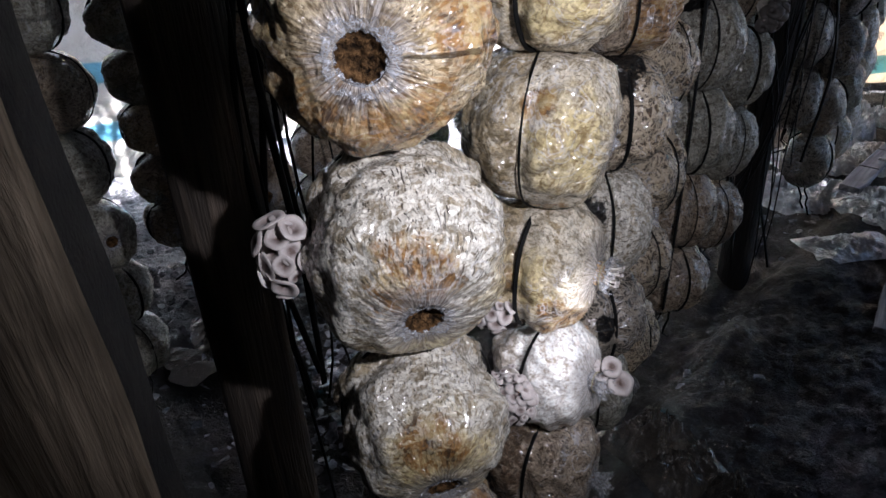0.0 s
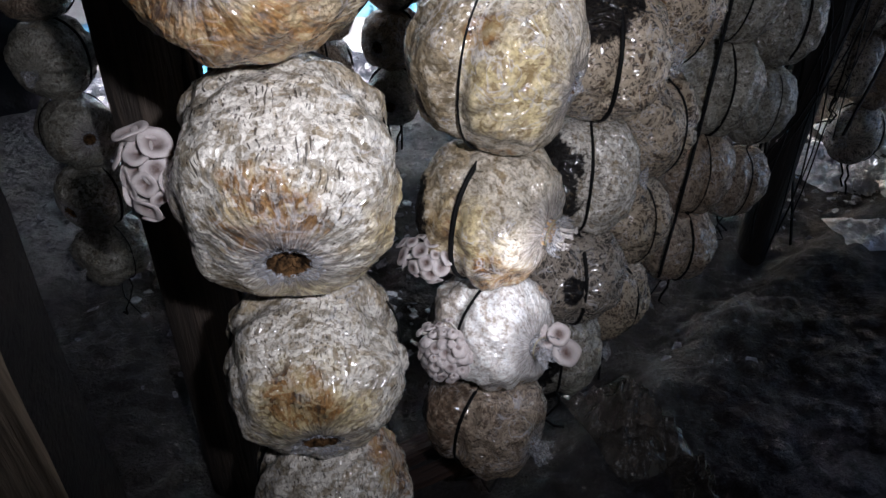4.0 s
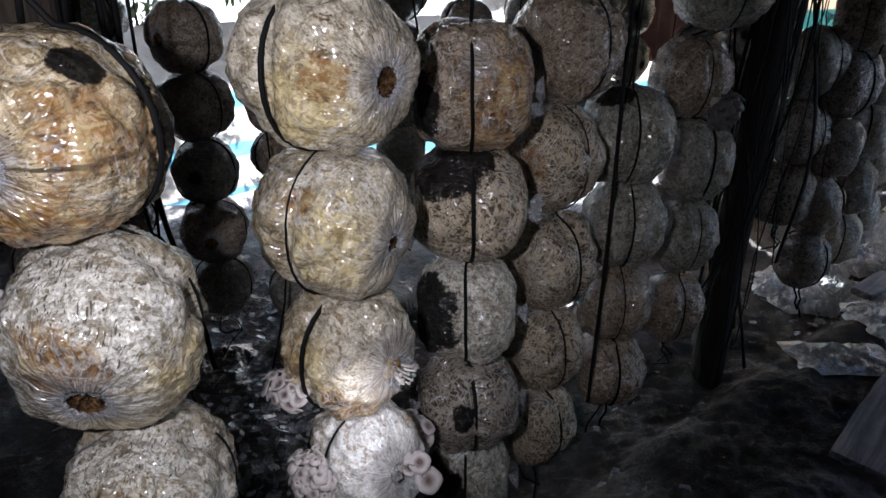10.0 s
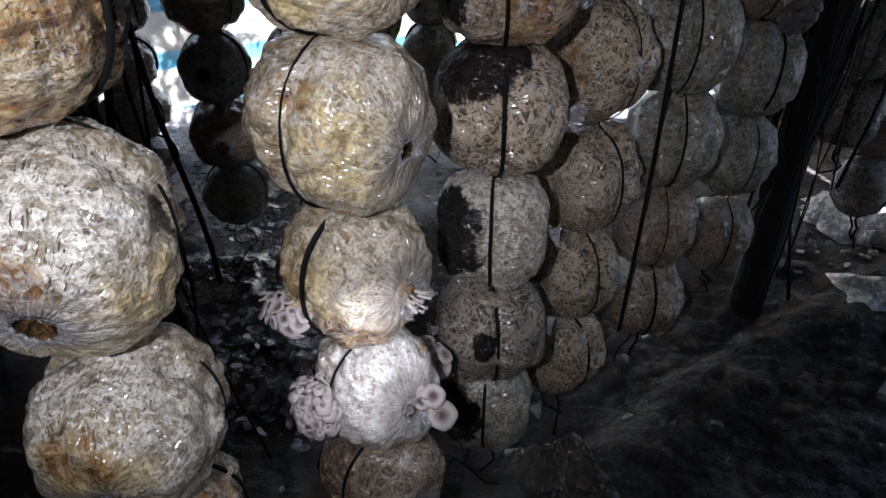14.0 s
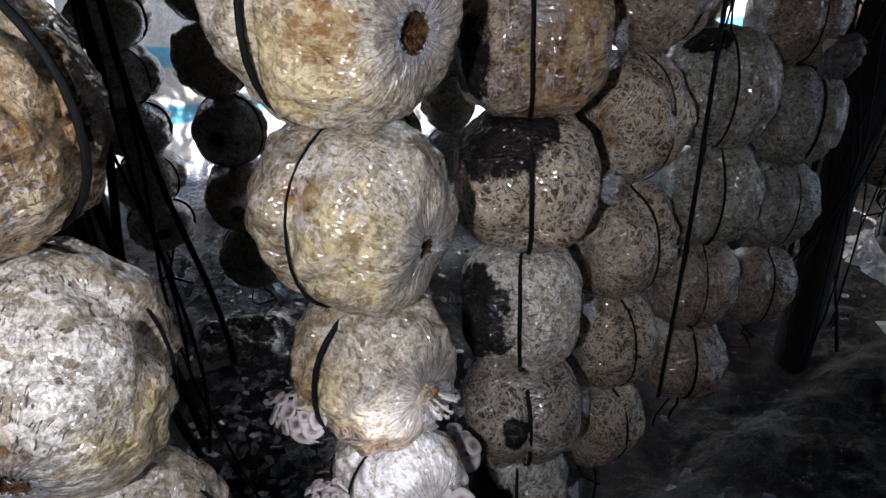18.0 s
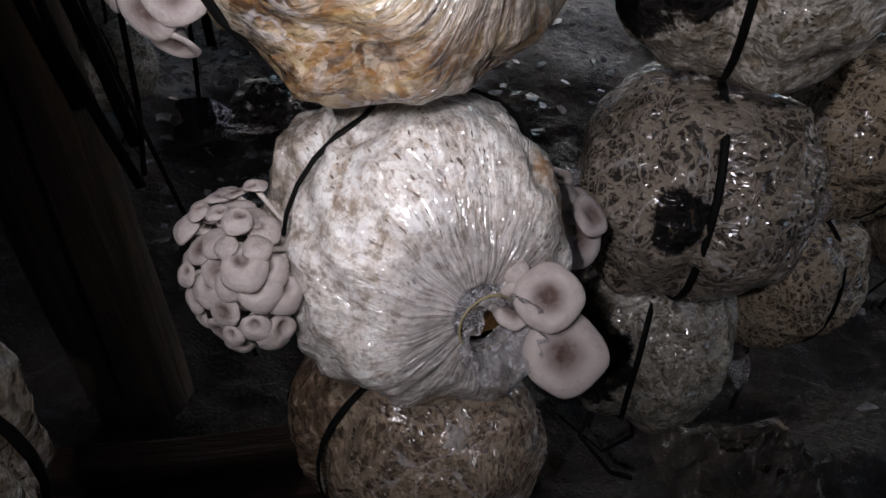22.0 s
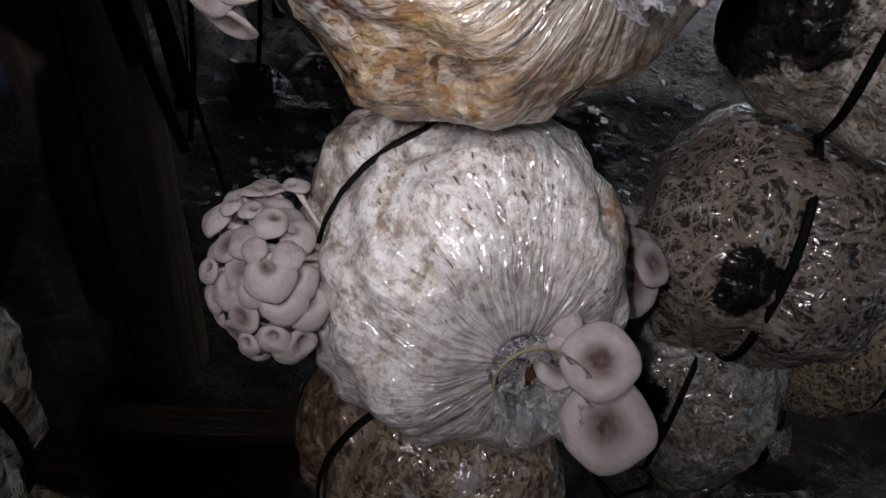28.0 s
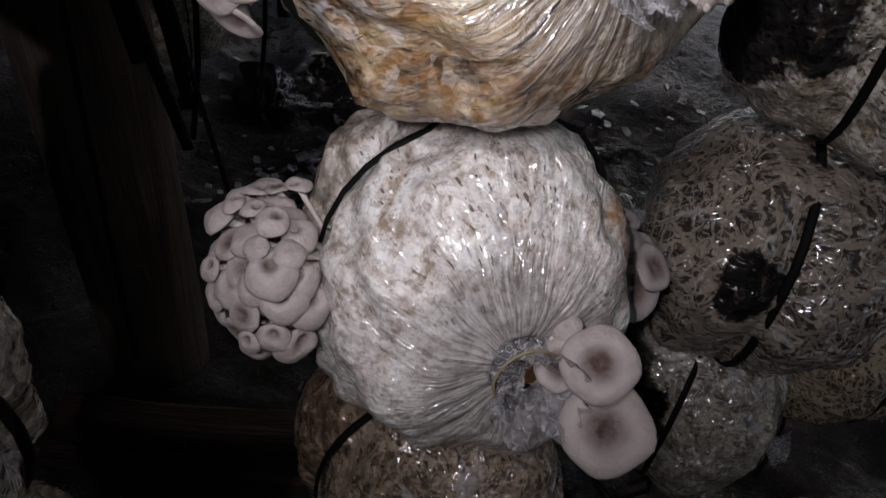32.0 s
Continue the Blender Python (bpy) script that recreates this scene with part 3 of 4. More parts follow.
                vs.append((math.cos(th) * r + 0.01 * f * lump(f, seed, end, 2, seed), y_end + end * (0.03 * f - 0.006), math.sin(th) * r - 0.01 * f))
        mesh_object("tied_end", vs, grid_faces(14, rows), M_FILM, thing, "twisted tail of clear film")
    return thing


def strap_thing(bags, top, tail, seed, back=0.0, wide=0.0036, label="black plastic straps holding a string of bags"):
    """The pair of straps of one string: from the roof, round both flanks of every bag, and a loose tail."""
    first = bags[0][0]
    thing = empty("hanging_strap", (first[0], first[1], top), label, "strap", "straps of the bags")
    for side in (-1, 1):
        pts = []
        c0, rad0, high0, az0, tip0 = bags[0]
        lift = Vector((first[0], first[1], first[2] + high0 * 0.98))
        for f in np.linspace(0, 1, 8):
            p = Vector((first[0] + side * 0.03 * f, first[1], top)).lerp(lift, f)
            pts.append(p)
        for c, rad, high, az, tip in bags:
            m = bag_frame(c, az, 0)
            for a in np.linspace(82, -82, 15):
                x, z = math.cos(radians(a)), math.sin(radians(a))
                r = 1.015
                x = math.copysign(abs(x) ** 0.9, x)
                z = math.copysign(abs(z) ** 0.9, z)
                wob = 0.006 * lump(a / 60, seed, side, 1.3, seed)
                pts.append(m @ Vector((side * x * rad * r * 0.93, wob + back, z * high * 1.03)))
        c, rad, high, az, tip = bags[-1]
        end = pts[-1]
        for k in range(1, 6):
            pts.append(Vector((end[0] + 0.03 * k * lump(k, seed, side, 0.7, seed), end[1] + 0.03 * k * lump(seed, k, side, 0.7, seed), end[2] - tail * k / 5)))
        smooth = [pts[0]]
        for i in range(1, len(pts) - 1):
            smooth.append(pts[i] * 0.6 + (pts[i - 1] + pts[i + 1]) * 0.2)
        smooth.append(pts[-1])
        v, f = sweep([p - Vector((first[0], first[1], top)) for p in smooth], wide, 0.4, 6)
        mesh_object("strap", v, f, M_STRAP, thing)
    return thing


ROOF = 2.4
LABELS = {
    "white_straw_film": "round white straw bag in clear film hanging in black straps",
    "cream_straw_film": "cream straw mushroom bag in clear film hanging in straps",
    "amber_straw_film": "amber brown straw bag with a dark open mouth",
    "brown_straw_film": "dull brown straw mushroom bag in wrinkled film",
    "loose_straw_film": "bag of brown loose straw under clear film",
    "dun_straw_film": "dull straw bag with dark bits under glossy film",
    "grey_straw_film": "dusty grey straw bag hanging in shade",
    "frosty_straw_film": "frosty white straw bag with gathered film mouth",
}


def string_of_bags(xy, rows, seed, res=(56, 40), tail=0.12, back=0.0):
    """rows: z, radius, half height, half length, azimuth, tip, material, mouth, stains, label."""
    held = []
    for k, row in enumerate(rows):
        z, rad, high, half, az, tip, mat, mouth = row[:8]
        stains = row[8] if len(row) > 8 else ()
        label = row[9] if len(row) > 9 else LABELS[mat.name]
        dx, dy = row[10] if len(row) > 10 else (0, 0)
        c = (xy[0] + dx, xy[1] + dy, z)
        hanging_bag(c, rad, high, half, az, tip, mat, seed * 11 + k, label, mouth, stains, res, groove=back, rear=0.9 if seed in (1, 2) and k != 0 or seed == 1 else 0.0)
        held.append((Vector(c), rad, high, az, tip))
    strap_thing(held, ROOF, tail, seed, back)


# ---------------------------------------------------------------- setting
def _ground():
    edge = [(-3, -2.4), (0.0, 0.74), (0.4, 1.25), (0.8, 1.72), (1.25, 2.2), (1.84, 2.79), (2.9, 3.85), (4.5, 5.4)]
    ex, ey = np.array(edge).T

    def height(x, y):
        away = (y - np.interp(x, ex, ey)) * 0.7
        step = 1 / (1 + math.exp(max(-40, min(40, -away * 45))))
        near = math.exp(-((x - 0.5) ** 2 + (y - 2) ** 2) / 14)
        bumps = 0.022 * lump(x, y, 0, 4, 1) + 0.018 * lump(x, y, 0, 11, 2) + 0.02 * lump(x, y, 0, 26, 3)
        return 0.03 - 0.1 * step * near + bumps * near

    def axis(a, b, fine):
        far = [-60, -25, -12, -7, -5]
        return far + list(np.arange(a, b, fine)) + [b + 1.5, b + 5, b + 15, b + 50]

    xs, ys = axis(-3, 4.2, 0.022), axis(-1.5, 5.5, 0.022)
    verts = [(x, y, height(x, y)) for y in ys for x in xs]
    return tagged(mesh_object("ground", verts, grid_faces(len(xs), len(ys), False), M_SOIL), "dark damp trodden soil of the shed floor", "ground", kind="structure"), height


ground, ground_z = _ground()


def sheet(name, a, b, z0, z1, material, label, sag=0.05, seed=0, thick=0.004, hem=0.0, kind="structure", category="wall"):
    """Hanging sheeting from a to b in plan, wavy, with thickness."""
    a, b = Vector((*a, 0)), Vector((*b, 0))
    n = (b - a).normalized().cross(Vector((0, 0, 1)))
    nu, nv = max(8, int((b - a).length / 0.08)), 24
    verts = []
    for layer in (0, 1):
        for j in range(nv + 1):
            for i in range(nu + 1):
                p = a.lerp(b, i / nu)
                f = j / nv
                low = z0 + hem * (0.5 + lump(p.x, p.y, 0, 1.7, seed))
                z = low + (z1 - low) * f
                w = sag * lump(p.x, p.y, z, 1.6, seed) + sag * 0.4 * lump(p.x, p.y, z, 5, seed + 3)
                q = p + n * (w + layer * thick)
                verts.append((q.x, q.y, z))
    one = (nu + 1) * (nv + 1)
    f0 = grid_faces(nu + 1, nv + 1, False)
    faces = f0 + [tuple(v + one for v in f[::-1]) for f in f0]
    me = mesh_object(name, verts, faces, material)
    return tagged(me, label, category, kind=kind)


sheet("wall_west", (-2.03, 2.92), (-1.2, 3.55), 0.0, 0.98, M_TARP_L, "white and blue striped plastic sheeting lit from outside", 0.06, 1, hem=0.1)
sheet("wall_northwest", (-1.18, 3.56), (0.0, 3.86), 0.0, 1.0, M_TARP_L, "white and blue striped plastic sheeting lit from outside", 0.06, 4, hem=0.1)
# The unseen upper part is added, up to the roof, to block direct sun.
sheet("wall_north_corner", (0.02, 3.865), (1.15, 4.15), 0.0, 2.3, M_TARP_L, "white and blue striped plastic sheeting, unseen top raised against the sun", 0.06, 5, hem=0.1)
sheet("wall_southwest", (-4.2, 1.1), (-2.05, 2.9), -0.05, 2.38, M_BLUESHEET, "dark blue plastic sheet closing the shed", 0.08, 3)
sheet("wall_north", (1.2, 4.12), (4.4, 4.68), 0.0, 2.3, M_TARP_R, "cream sheeting with teal stripes hung as a wall", 0.07, 2, hem=0.12)


def wall_panel(name, a, b, z0, z1, material, label):
    a, b = Vector((*a, 0)), Vector((*b, 0))
    d = b - a
    v, f = box_mesh(d.length, 0.05, z1 - z0, 0.01, 3, 12)
    m = Matrix.Translation((a + b) / 2 + Vector((0, 0, (z0 + z1) / 2))) @ Matrix.Rotation(math.atan2(d.y, d.x), 4, "Z")
    return tagged(mesh_object(name, v, f, material, at=m, smooth=False), label, "wall", kind="structure")


# Unseen sheeting, added to pass daylight; the gap between lets in the sky.
sheet("wall_east_end", (4.42, 4.62), (4.06, 3.72), 0.02, 2.3, M_TARP_R, "unseen cream sheeting with teal stripes beside an added opening for daylight", 0.07, 7, hem=0.1)
sheet("wall_east", (3.2, 1.57), (1.62, -2.38), 0.02, 2.3, M_TARP_R, "unseen cream sheeting with teal stripes, added to let daylight in", 0.07, 6, hem=0.1)
wall_panel("wall_south", (1.55, -2.4), (-4.2, -2.0), 0, 2.4, M_DARKWOOD, "dark board wall behind the aisle")
wall_panel("wall_end", (-4.25, -2.0), (-4.25, 1.1), 0, 2.4, M_DARKWOOD, "dark board wall closing the shed")


def _roof():
    verts = []
    xs, ys = np.linspace(-4.4, 4.6, 48), np.linspace(-2.6, 5.5, 44)
    for top in (0, 1):
        for y in ys:
            for x in xs:
                verts.append((x, y, 2.4 + 0.03 * lump(x, y, top, 3, 4) + 0.08 * top))
    n = len(xs) * len(ys)
    f0 = grid_faces(len(xs), len(ys), False)
    return tagged(mesh_object("ceiling", verts, [f[::-1] for f in f0] + [tuple(v + n for v in f) for f in f0], M_THATCH), "low dark thatch roof", "ceiling", kind="structure")


_roof()


def pole(name, base, top, r0, r1, material, label, category="post", seed=0, sides=20, kind=""):
    base, top = Vector(base), Vector(top)
    n = 26
    path = [base.lerp(top, i / (n - 1)) for i in range(n)]
    verts = []
    for i, p in enumerate(path):
        f = i / (n - 1)
        r = r0 + (r1 - r0) * f
        for k in range(sides):
            a = 2 * math.pi * k / sides
            q = r * (1 + 0.07 * lump(math.cos(a), math.sin(a), f * 6, 1.6, seed) + 0.035 * lump(math.cos(a), math.sin(a), f * 3, 5, seed))
            verts.append(p - base + Vector((math.cos(a) * q, math.sin(a) * q, 0)))
    faces = grid_faces(sides, n) + [tuple(range(sides))[::-1], tuple(range((n - 1) * sides, n * sides))]
    return tagged(mesh_object(name, verts, faces, material, at=Matrix.Translation(base)), label, category, "shed posts" if category == "post" else "", kind)


v, f = box_mesh(2.55, 0.155, 0.15, 0.012, 7, 40, 0.008)
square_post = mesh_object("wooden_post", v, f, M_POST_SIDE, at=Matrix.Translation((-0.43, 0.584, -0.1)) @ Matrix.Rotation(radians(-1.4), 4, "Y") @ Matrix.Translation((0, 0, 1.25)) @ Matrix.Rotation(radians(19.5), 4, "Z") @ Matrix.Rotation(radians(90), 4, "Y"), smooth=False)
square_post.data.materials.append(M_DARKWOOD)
# The faces of one side take the near-black wood.
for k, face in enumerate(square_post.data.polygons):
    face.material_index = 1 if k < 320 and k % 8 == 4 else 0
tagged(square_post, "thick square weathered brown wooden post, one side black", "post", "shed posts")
pole("wooden_post", (-0.395, 1.03, -0.1), (-0.4, 1.03, 2.42), 0.074, 0.07, M_POST_DARK, "brown wooden post beside the hanging bags", seed=2, sides=28)
pole("wooden_post", (1.07, 2.2, -0.3), (1.05, 2.22, 2.42), 0.055, 0.05, M_DARKWOOD, "dark post wound with black ropes", seed=3)
for k, (a, b) in enumerate((((-1.2, -1.0), (3.4, 5.6)), ((-2.2, -0.2), (2.2, 5.6)))):
    v, f = sweep([Vector((*a, 2.33)).lerp(Vector((*b, 2.33)), t) for t in np.linspace(0, 1, 14)], 0.05, 1, 10)
    tagged(mesh_object("roof_beam", v, f, M_DARKWOOD), "dark round pole under the roof", "beam", kind="structure")

# ---------------------------------------------------------------- strings of bags along the aisle
string_of_bags((-0.055, 0.645), [
    (1.214, 0.113, 0.105, 0.105, -92, -2, M_AMBER, "open", [("brown", (0.0, 0.6, -0.8), 1.3), ("brown", (-0.7, 0.5, 0.2), 0.7), ("black", (-0.7, 0.3, 0.75), 0.3), ("black", (-0.75, -0.75, 0.0), 0.8), ("brown", (-0.95, -0.2, -0.1), 0.7)], "amber straw bag with a dark mouth and brown lower rim", (-0.012, 0)),
    (0.98, 0.107, 0.119, 0.105, -76, -22, M_WHITE, "open", [("brown", (0.08, 0.85, 0.42), 0.6), ("ochre", (0.0, 0.6, -0.7), 1.1), ("ochre", (-0.8, 0.5, -0.2), 0.8)], "round white straw bag with a brown patch above its mouth"),
    (0.735, 0.108, 0.108, 0.105, -74, -22, M_WHITE, "open", [("ochre", (0, 0.7, 0.3), 0.9), ("brown", (0.1, 0.7, 0.65), 0.5), ("brown", (0.7, 0.5, -0.3), 0.5)], "whitish straw bag with a dark tied mouth", (0.008, 0)),
    (0.505, 0.104, 0.106, 0.102, -60, -8, M_WHITE, "open", [("brown", (-0.5, 0.2, 0.4), 0.8)], "whitish straw bag with brown wet patches", (0.008, 0.008)),
    (0.29, 0.1, 0.1, 0.1, -70, 0, M_AMBER, "shut", [("brown", (0.5, 0.5, 0.5), 1.2)], "wet amber brown straw bag low on its string", (0.03, 0)),
], 1, (96, 72), back=-0.022)
string_of_bags((0.138, 0.93), [
    (1.236, 0.116, 0.108, 0.116, -27, -3, M_CREAM, "open", [("ochre", (0.8, 0.4, -0.2), 0.9), ("brown", (0.7, 0.7, 0.1), 0.4)], "large cream straw bag with a dark round mouth", (-0.006, 0)),
    (1.016, 0.109, 0.113, 0.112, -22, -8, M_CREAM, "tied", [("brown", (0.3, 0.4, -1), 0.45), ("ochre", (0.8, 0.5, 0.1), 0.9), ("brown", (0.8, 0.1, 0.5), 0.35)], "cream straw bag pulled in by its strap", (-0.008, 0)),
    (0.79, 0.104, 0.106, 0.1, -28, 0, M_CREAM, "pins", [("brown", (0.3, 0.55, -0.9), 1.05), ("brown", (0.9, -0.2, 0.1), 0.35), ("brown", (0.75, 0.5, -0.3), 0.4), ("brown", (0.6, 0.75, -0.6), 0.45), ("ochre", (0.9, 0.1, 0.1), 0.8), ("black", (0.5, -0.85, -0.1), 0.8)], "yellowish straw bag with young mushrooms in its mouth", (-0.002, 0)),
    (0.56, 0.096, 0.106, 0.097, -38, 10, M_FROST, "caps", [("brown", (-0.7, 0.5, 0.4), 0.4), ("brown", (0.3, 0.6, -0.8), 0.4), ("black", (0.6, -0.8, 0.3), 0.45)], "frosty white straw bag with oyster mushrooms growing out", (0.018, 0.008)),
    (0.345, 0.1, 0.105, 0.11, -30, -6, M_BROWN, "tuft", [("black", (0.6, -0.8, 0), 0.5)], "brown wet straw bag with a torn film mouth", (0.02, 0.008)),
], 2, (96, 72))
string_of_bags((0.295, 1.22), [
    (1.16, 0.105, 0.112, 0.11, 8, 0, M_BROWN, "shut", [("brown", (0.7, 0.75, -0.2), 1.3), ("grey", (1, 0.1, 0.45), 0.5), ("black", (0.5, -0.85, -0.1), 0.75)], "straw bag with whitish film along its strap"),
    (0.939, 0.106, 0.11, 0.112, 12, -6, M_STRAW, "tuft", [("black", (0.35, -0.5, 0.95), 1.15)], "straw bag with a black mouldy shoulder and torn film"),
    (0.713, 0.102, 0.108, 0.105, 6, 0, M_WHITE, "shut", [("black", (0.62, -0.8, 0.1), 1.12)], "straw bag half black with mould, half white"),
    (0.482, 0.104, 0.11, 0.11, 18, 0, M_DUN, "shut", [("black", (0.95, -0.2, 0.26), 0.36)], "brown straw bag with one black spot", (0.006, 0)),
    (0.27, 0.096, 0.098, 0.1, 4, 0, M_GREY, "shut", [("black", (0.62, -0.8, 0.1), 1.15)], "straw bag black with mould on one side", (0.01, 0)),
], 3, (72, 52))
string_of_bags((0.455, 1.52), [
    (1.19, 0.115, 0.115, 0.115, 58, 0, M_BROWN, "shut"),
    (0.945, 0.11, 0.12, 0.11, 55, 5, M_STRAW, "shut", [("brown", (0, -1, 0), 0.8)], "bag of brown loose straw gathered to a star", (-0.012, 0)),
    (0.688, 0.112, 0.118, 0.11, 48, 0, M_STRAW, "shut", [("brown", (-0.3, -1, -0.8), 0.7)]),
    (0.443, 0.105, 0.115, 0.105, 40, 0, M_STRAW, "shut"),
    (0.2, 0.1, 0.115, 0.105, 50, 0, M_STRAW, "shut"),
], 4, (56, 40))
string_of_bags((0.645, 1.732), [
    (0.947, 0.112, 0.118, 0.115, 12, 0, M_GREY, "shut", [("black", (0.3, -0.4, 1), 0.6)], "dusty grey straw bag, its top dark", (-0.02, 0)),
    (0.712, 0.108, 0.116, 0.105, 10, 0, M_GREY, "shut"),
    (0.479, 0.102, 0.114, 0.1, 14, 0, M_BROWN, "shut"),
    (0.25, 0.1, 0.11, 0.1, 16, 0, M_BROWN, "shut", [], "small brown straw bag at the end of its strap", (0.01, 0)),
], 5, (56, 40))
string_of_bags((0.865, 2.03), [
    (1.285, 0.12, 0.115, 0.13, 20, 0, M_GREY, "shut"),
    (1.04, 0.104, 0.108, 0.105, 25, 0, M_BROWN, "shut", [("black", (-1, 0, 0.3), 1.0)], "dark brown straw bag with a cluster of mushrooms", (-0.05, 0)),
    (0.803, 0.102, 0.12, 0.105, 22, 0, M_GREY, "shut"),
    (0.562, 0.096, 0.116, 0.1, 26, 0, M_GREY, "shut"),
    (0.305, 0.096, 0.112, 0.1, 20, 0, M_BROWN, "shut"),
], 6, (48, 36))

# strings farther along the row
rng = random.Random(5)
FAR = [((1.27, 2.44), 0.571, 0.226, 3), ((1.40, 2.47), 0.31, 0.215, 5), ((1.6, 2.73), 0.3, 0.215, 6), ((1.72, 2.9), 0.36, 0.21, 5),
       ((1.8, 3.08), 0.3, 0.21, 6)]
for k, (xy, z0, pitch, count) in enumerate(FAR):
    rows = []
    for i in range(count - 1, -1, -1):
        rows.append((z0 + pitch * i, (0.09 if k < 2 else 0.08) + 0.014 * rng.random(), pitch * 0.5, 0.088 + 0.015 * rng.random(), rng.uniform(-40, 60), rng.uniform(-6, 6), rng.choice([M_DUN, M_BROWN, M_GREY] if k < 2 else [M_GREY, M_WHITE, M_WHITE, M_CREAM]), "shut"))
    string_of_bags(xy, rows, 20 + k, (32, 24), 0.1)
# strings of the row behind
BACK = [((-0.56, 1.8), 0.385, 0.19, 5), ((-0.8, 1.74), 0.493, 0.141, 7), ((-0.93, 1.53), 0.19, 0.185, 6), ((-0.43, 2.05), 0.25, 0.165, 6),
        ((-0.22, 2.1), 0.48, 0.18, 5), ((-0.1, 2.39), 0.5, 0.18, 5), ((0.1, 2.65), 0.48, 0.2, 5), ((0.61, 3.02), 0.56, 0.2, 5), ((0.75, 3.2), 0.5, 0.2, 5), ((0.32, 2.9), 0.5, 0.2, 5),
        ((0.95, 2.7), 0.4, 0.2, 6), ((1.15, 2.95), 0.45, 0.2, 6), ((1.38, 3.25), 0.5, 0.2, 6)]
for k, (xy, z0, pitch, count) in enumerate(BACK):
    rows = []
    for i in range(count - 1, -1, -1):
        rows.append((z0 + pitch * i, 0.088 + 0.012 * rng.random(), pitch * 0.5, 0.092 + 0.015 * rng.random(), rng.uniform(-120, -40), rng.uniform(-12, 4), rng.choice([M_GREY, M_BROWN, M_GREY]), "open" if rng.random() < 0.5 else "shut"))
    string_of_bags(xy, rows, 40 + k, (40, 30), 0.15)

# ---------------------------------------------------------------- mushrooms
def cap_mesh(r, kind, seed, material=None):
    """An oyster cap: dished or domed top, rolled rim, underside; local +z is its top, a shell's notch lies at +y."""
    funnel, roll = {"funnel": (0.65, 0.22), "dish": (0.3, 0.4), "dome": (0.0, 0.7), "shell": (0.0, 0.6)}[kind]
    n, verts, mark = 28, [], []
    rings = [(f, 0) for f in (0.04, 0.16, 0.3, 0.45, 0.6, 0.74, 0.86, 0.94, 0.985)] + [(f, 1) for f in (1.0, 0.95, 0.75, 0.45, 0.18)]
    for f, under in rings:
        for i in range(n):
            a = 2 * math.pi * i / n
            wav = 1 + 0.06 * math.sin(2 * a + seed) + 0.025 * math.sin(3 * a + seed * 2) * f + 0.015 * math.sin(7 * a + seed * 3) * f
            x, y = math.cos(a) * f * wav, math.sin(a) * f * (2 - wav)
            z = -roll * (1 - math.sqrt(max(0.0, 1 - (0.985 * f) ** 2))) - funnel * max(0.0, 1 - f / 0.85) ** 1.5 + 0.05 * f * math.sin(3 * a + seed)
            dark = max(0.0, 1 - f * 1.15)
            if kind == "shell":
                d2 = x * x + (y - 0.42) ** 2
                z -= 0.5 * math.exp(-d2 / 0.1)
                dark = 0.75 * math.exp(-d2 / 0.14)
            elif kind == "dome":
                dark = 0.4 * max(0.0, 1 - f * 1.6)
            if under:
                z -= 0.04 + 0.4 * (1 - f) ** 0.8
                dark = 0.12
            verts.append((x * r, y * r, z * r))
            mark.append(dark)
    faces = [tuple(reversed(q)) for q in grid_faces(n, len(rings))]
    faces += [tuple(range(n)), tuple(range((len(rings) - 1) * n, len(rings) * n))[::-1]]
    me = bpy.data.meshes.new("cap")
    me.from_pydata(verts, [], faces)
    me.polygons.foreach_set("use_smooth", [True] * len(me.polygons))
    me.attributes.new("centre", "FLOAT", "POINT").data.foreach_set("value", mark)
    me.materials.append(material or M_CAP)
    return me


CAPS = {kind: [cap_mesh(1.0, kind, s) for s in range(5)] for kind in ("funnel", "dish", "dome", "shell")}


CAPS["old"] = [cap_mesh(1.0, "shell", s, M_CAP_OLD) for s in range(5)]


def mushroom_cluster(base, caps, label, seed, stem=0.2):
    """caps: centre, radius, the way the top faces, kind. Stems run from the base to each cap."""
    base = Vector(base)
    thing = empty("oyster_mushroom_cluster", base, label, "mushrooms", "oyster mushroom clusters")
    for k, (c, r, way, kind) in enumerate(caps):
        c, way = Vector(c), Vector(way).normalized()
        ob = new("cap", CAPS[kind][(k + seed) % 5])
        spin = 0.6 * math.sin(k * 5.3) if kind == "shell" else k * 2.1 + seed
        ob.matrix_world = Matrix.Translation(c) @ way.to_track_quat("Z", "Y").to_matrix().to_4x4() @ Matrix.Rotation(spin, 4, "Z") @ Matrix.Scale(r, 4)
        ob.parent, ob.matrix_parent_inverse = thing, thing.matrix_world.inverted()
        tip = c - way * r * (0.65 if kind != "funnel" else 1.05)
        mid = (base * 0.5 + tip * 0.5) - way * r * 0.3
        path = [(base.lerp(mid, t)).lerp(mid.lerp(tip, t), t) - base for t in np.linspace(0, 1, 7)]
        v, f = sweep(path, [r * (stem * 0.75 + 0.12 * t * t) for t in np.linspace(0, 1, 7)], 1, 8)
        mesh_object("stem", v, f, M_GILL, thing)
    return thing


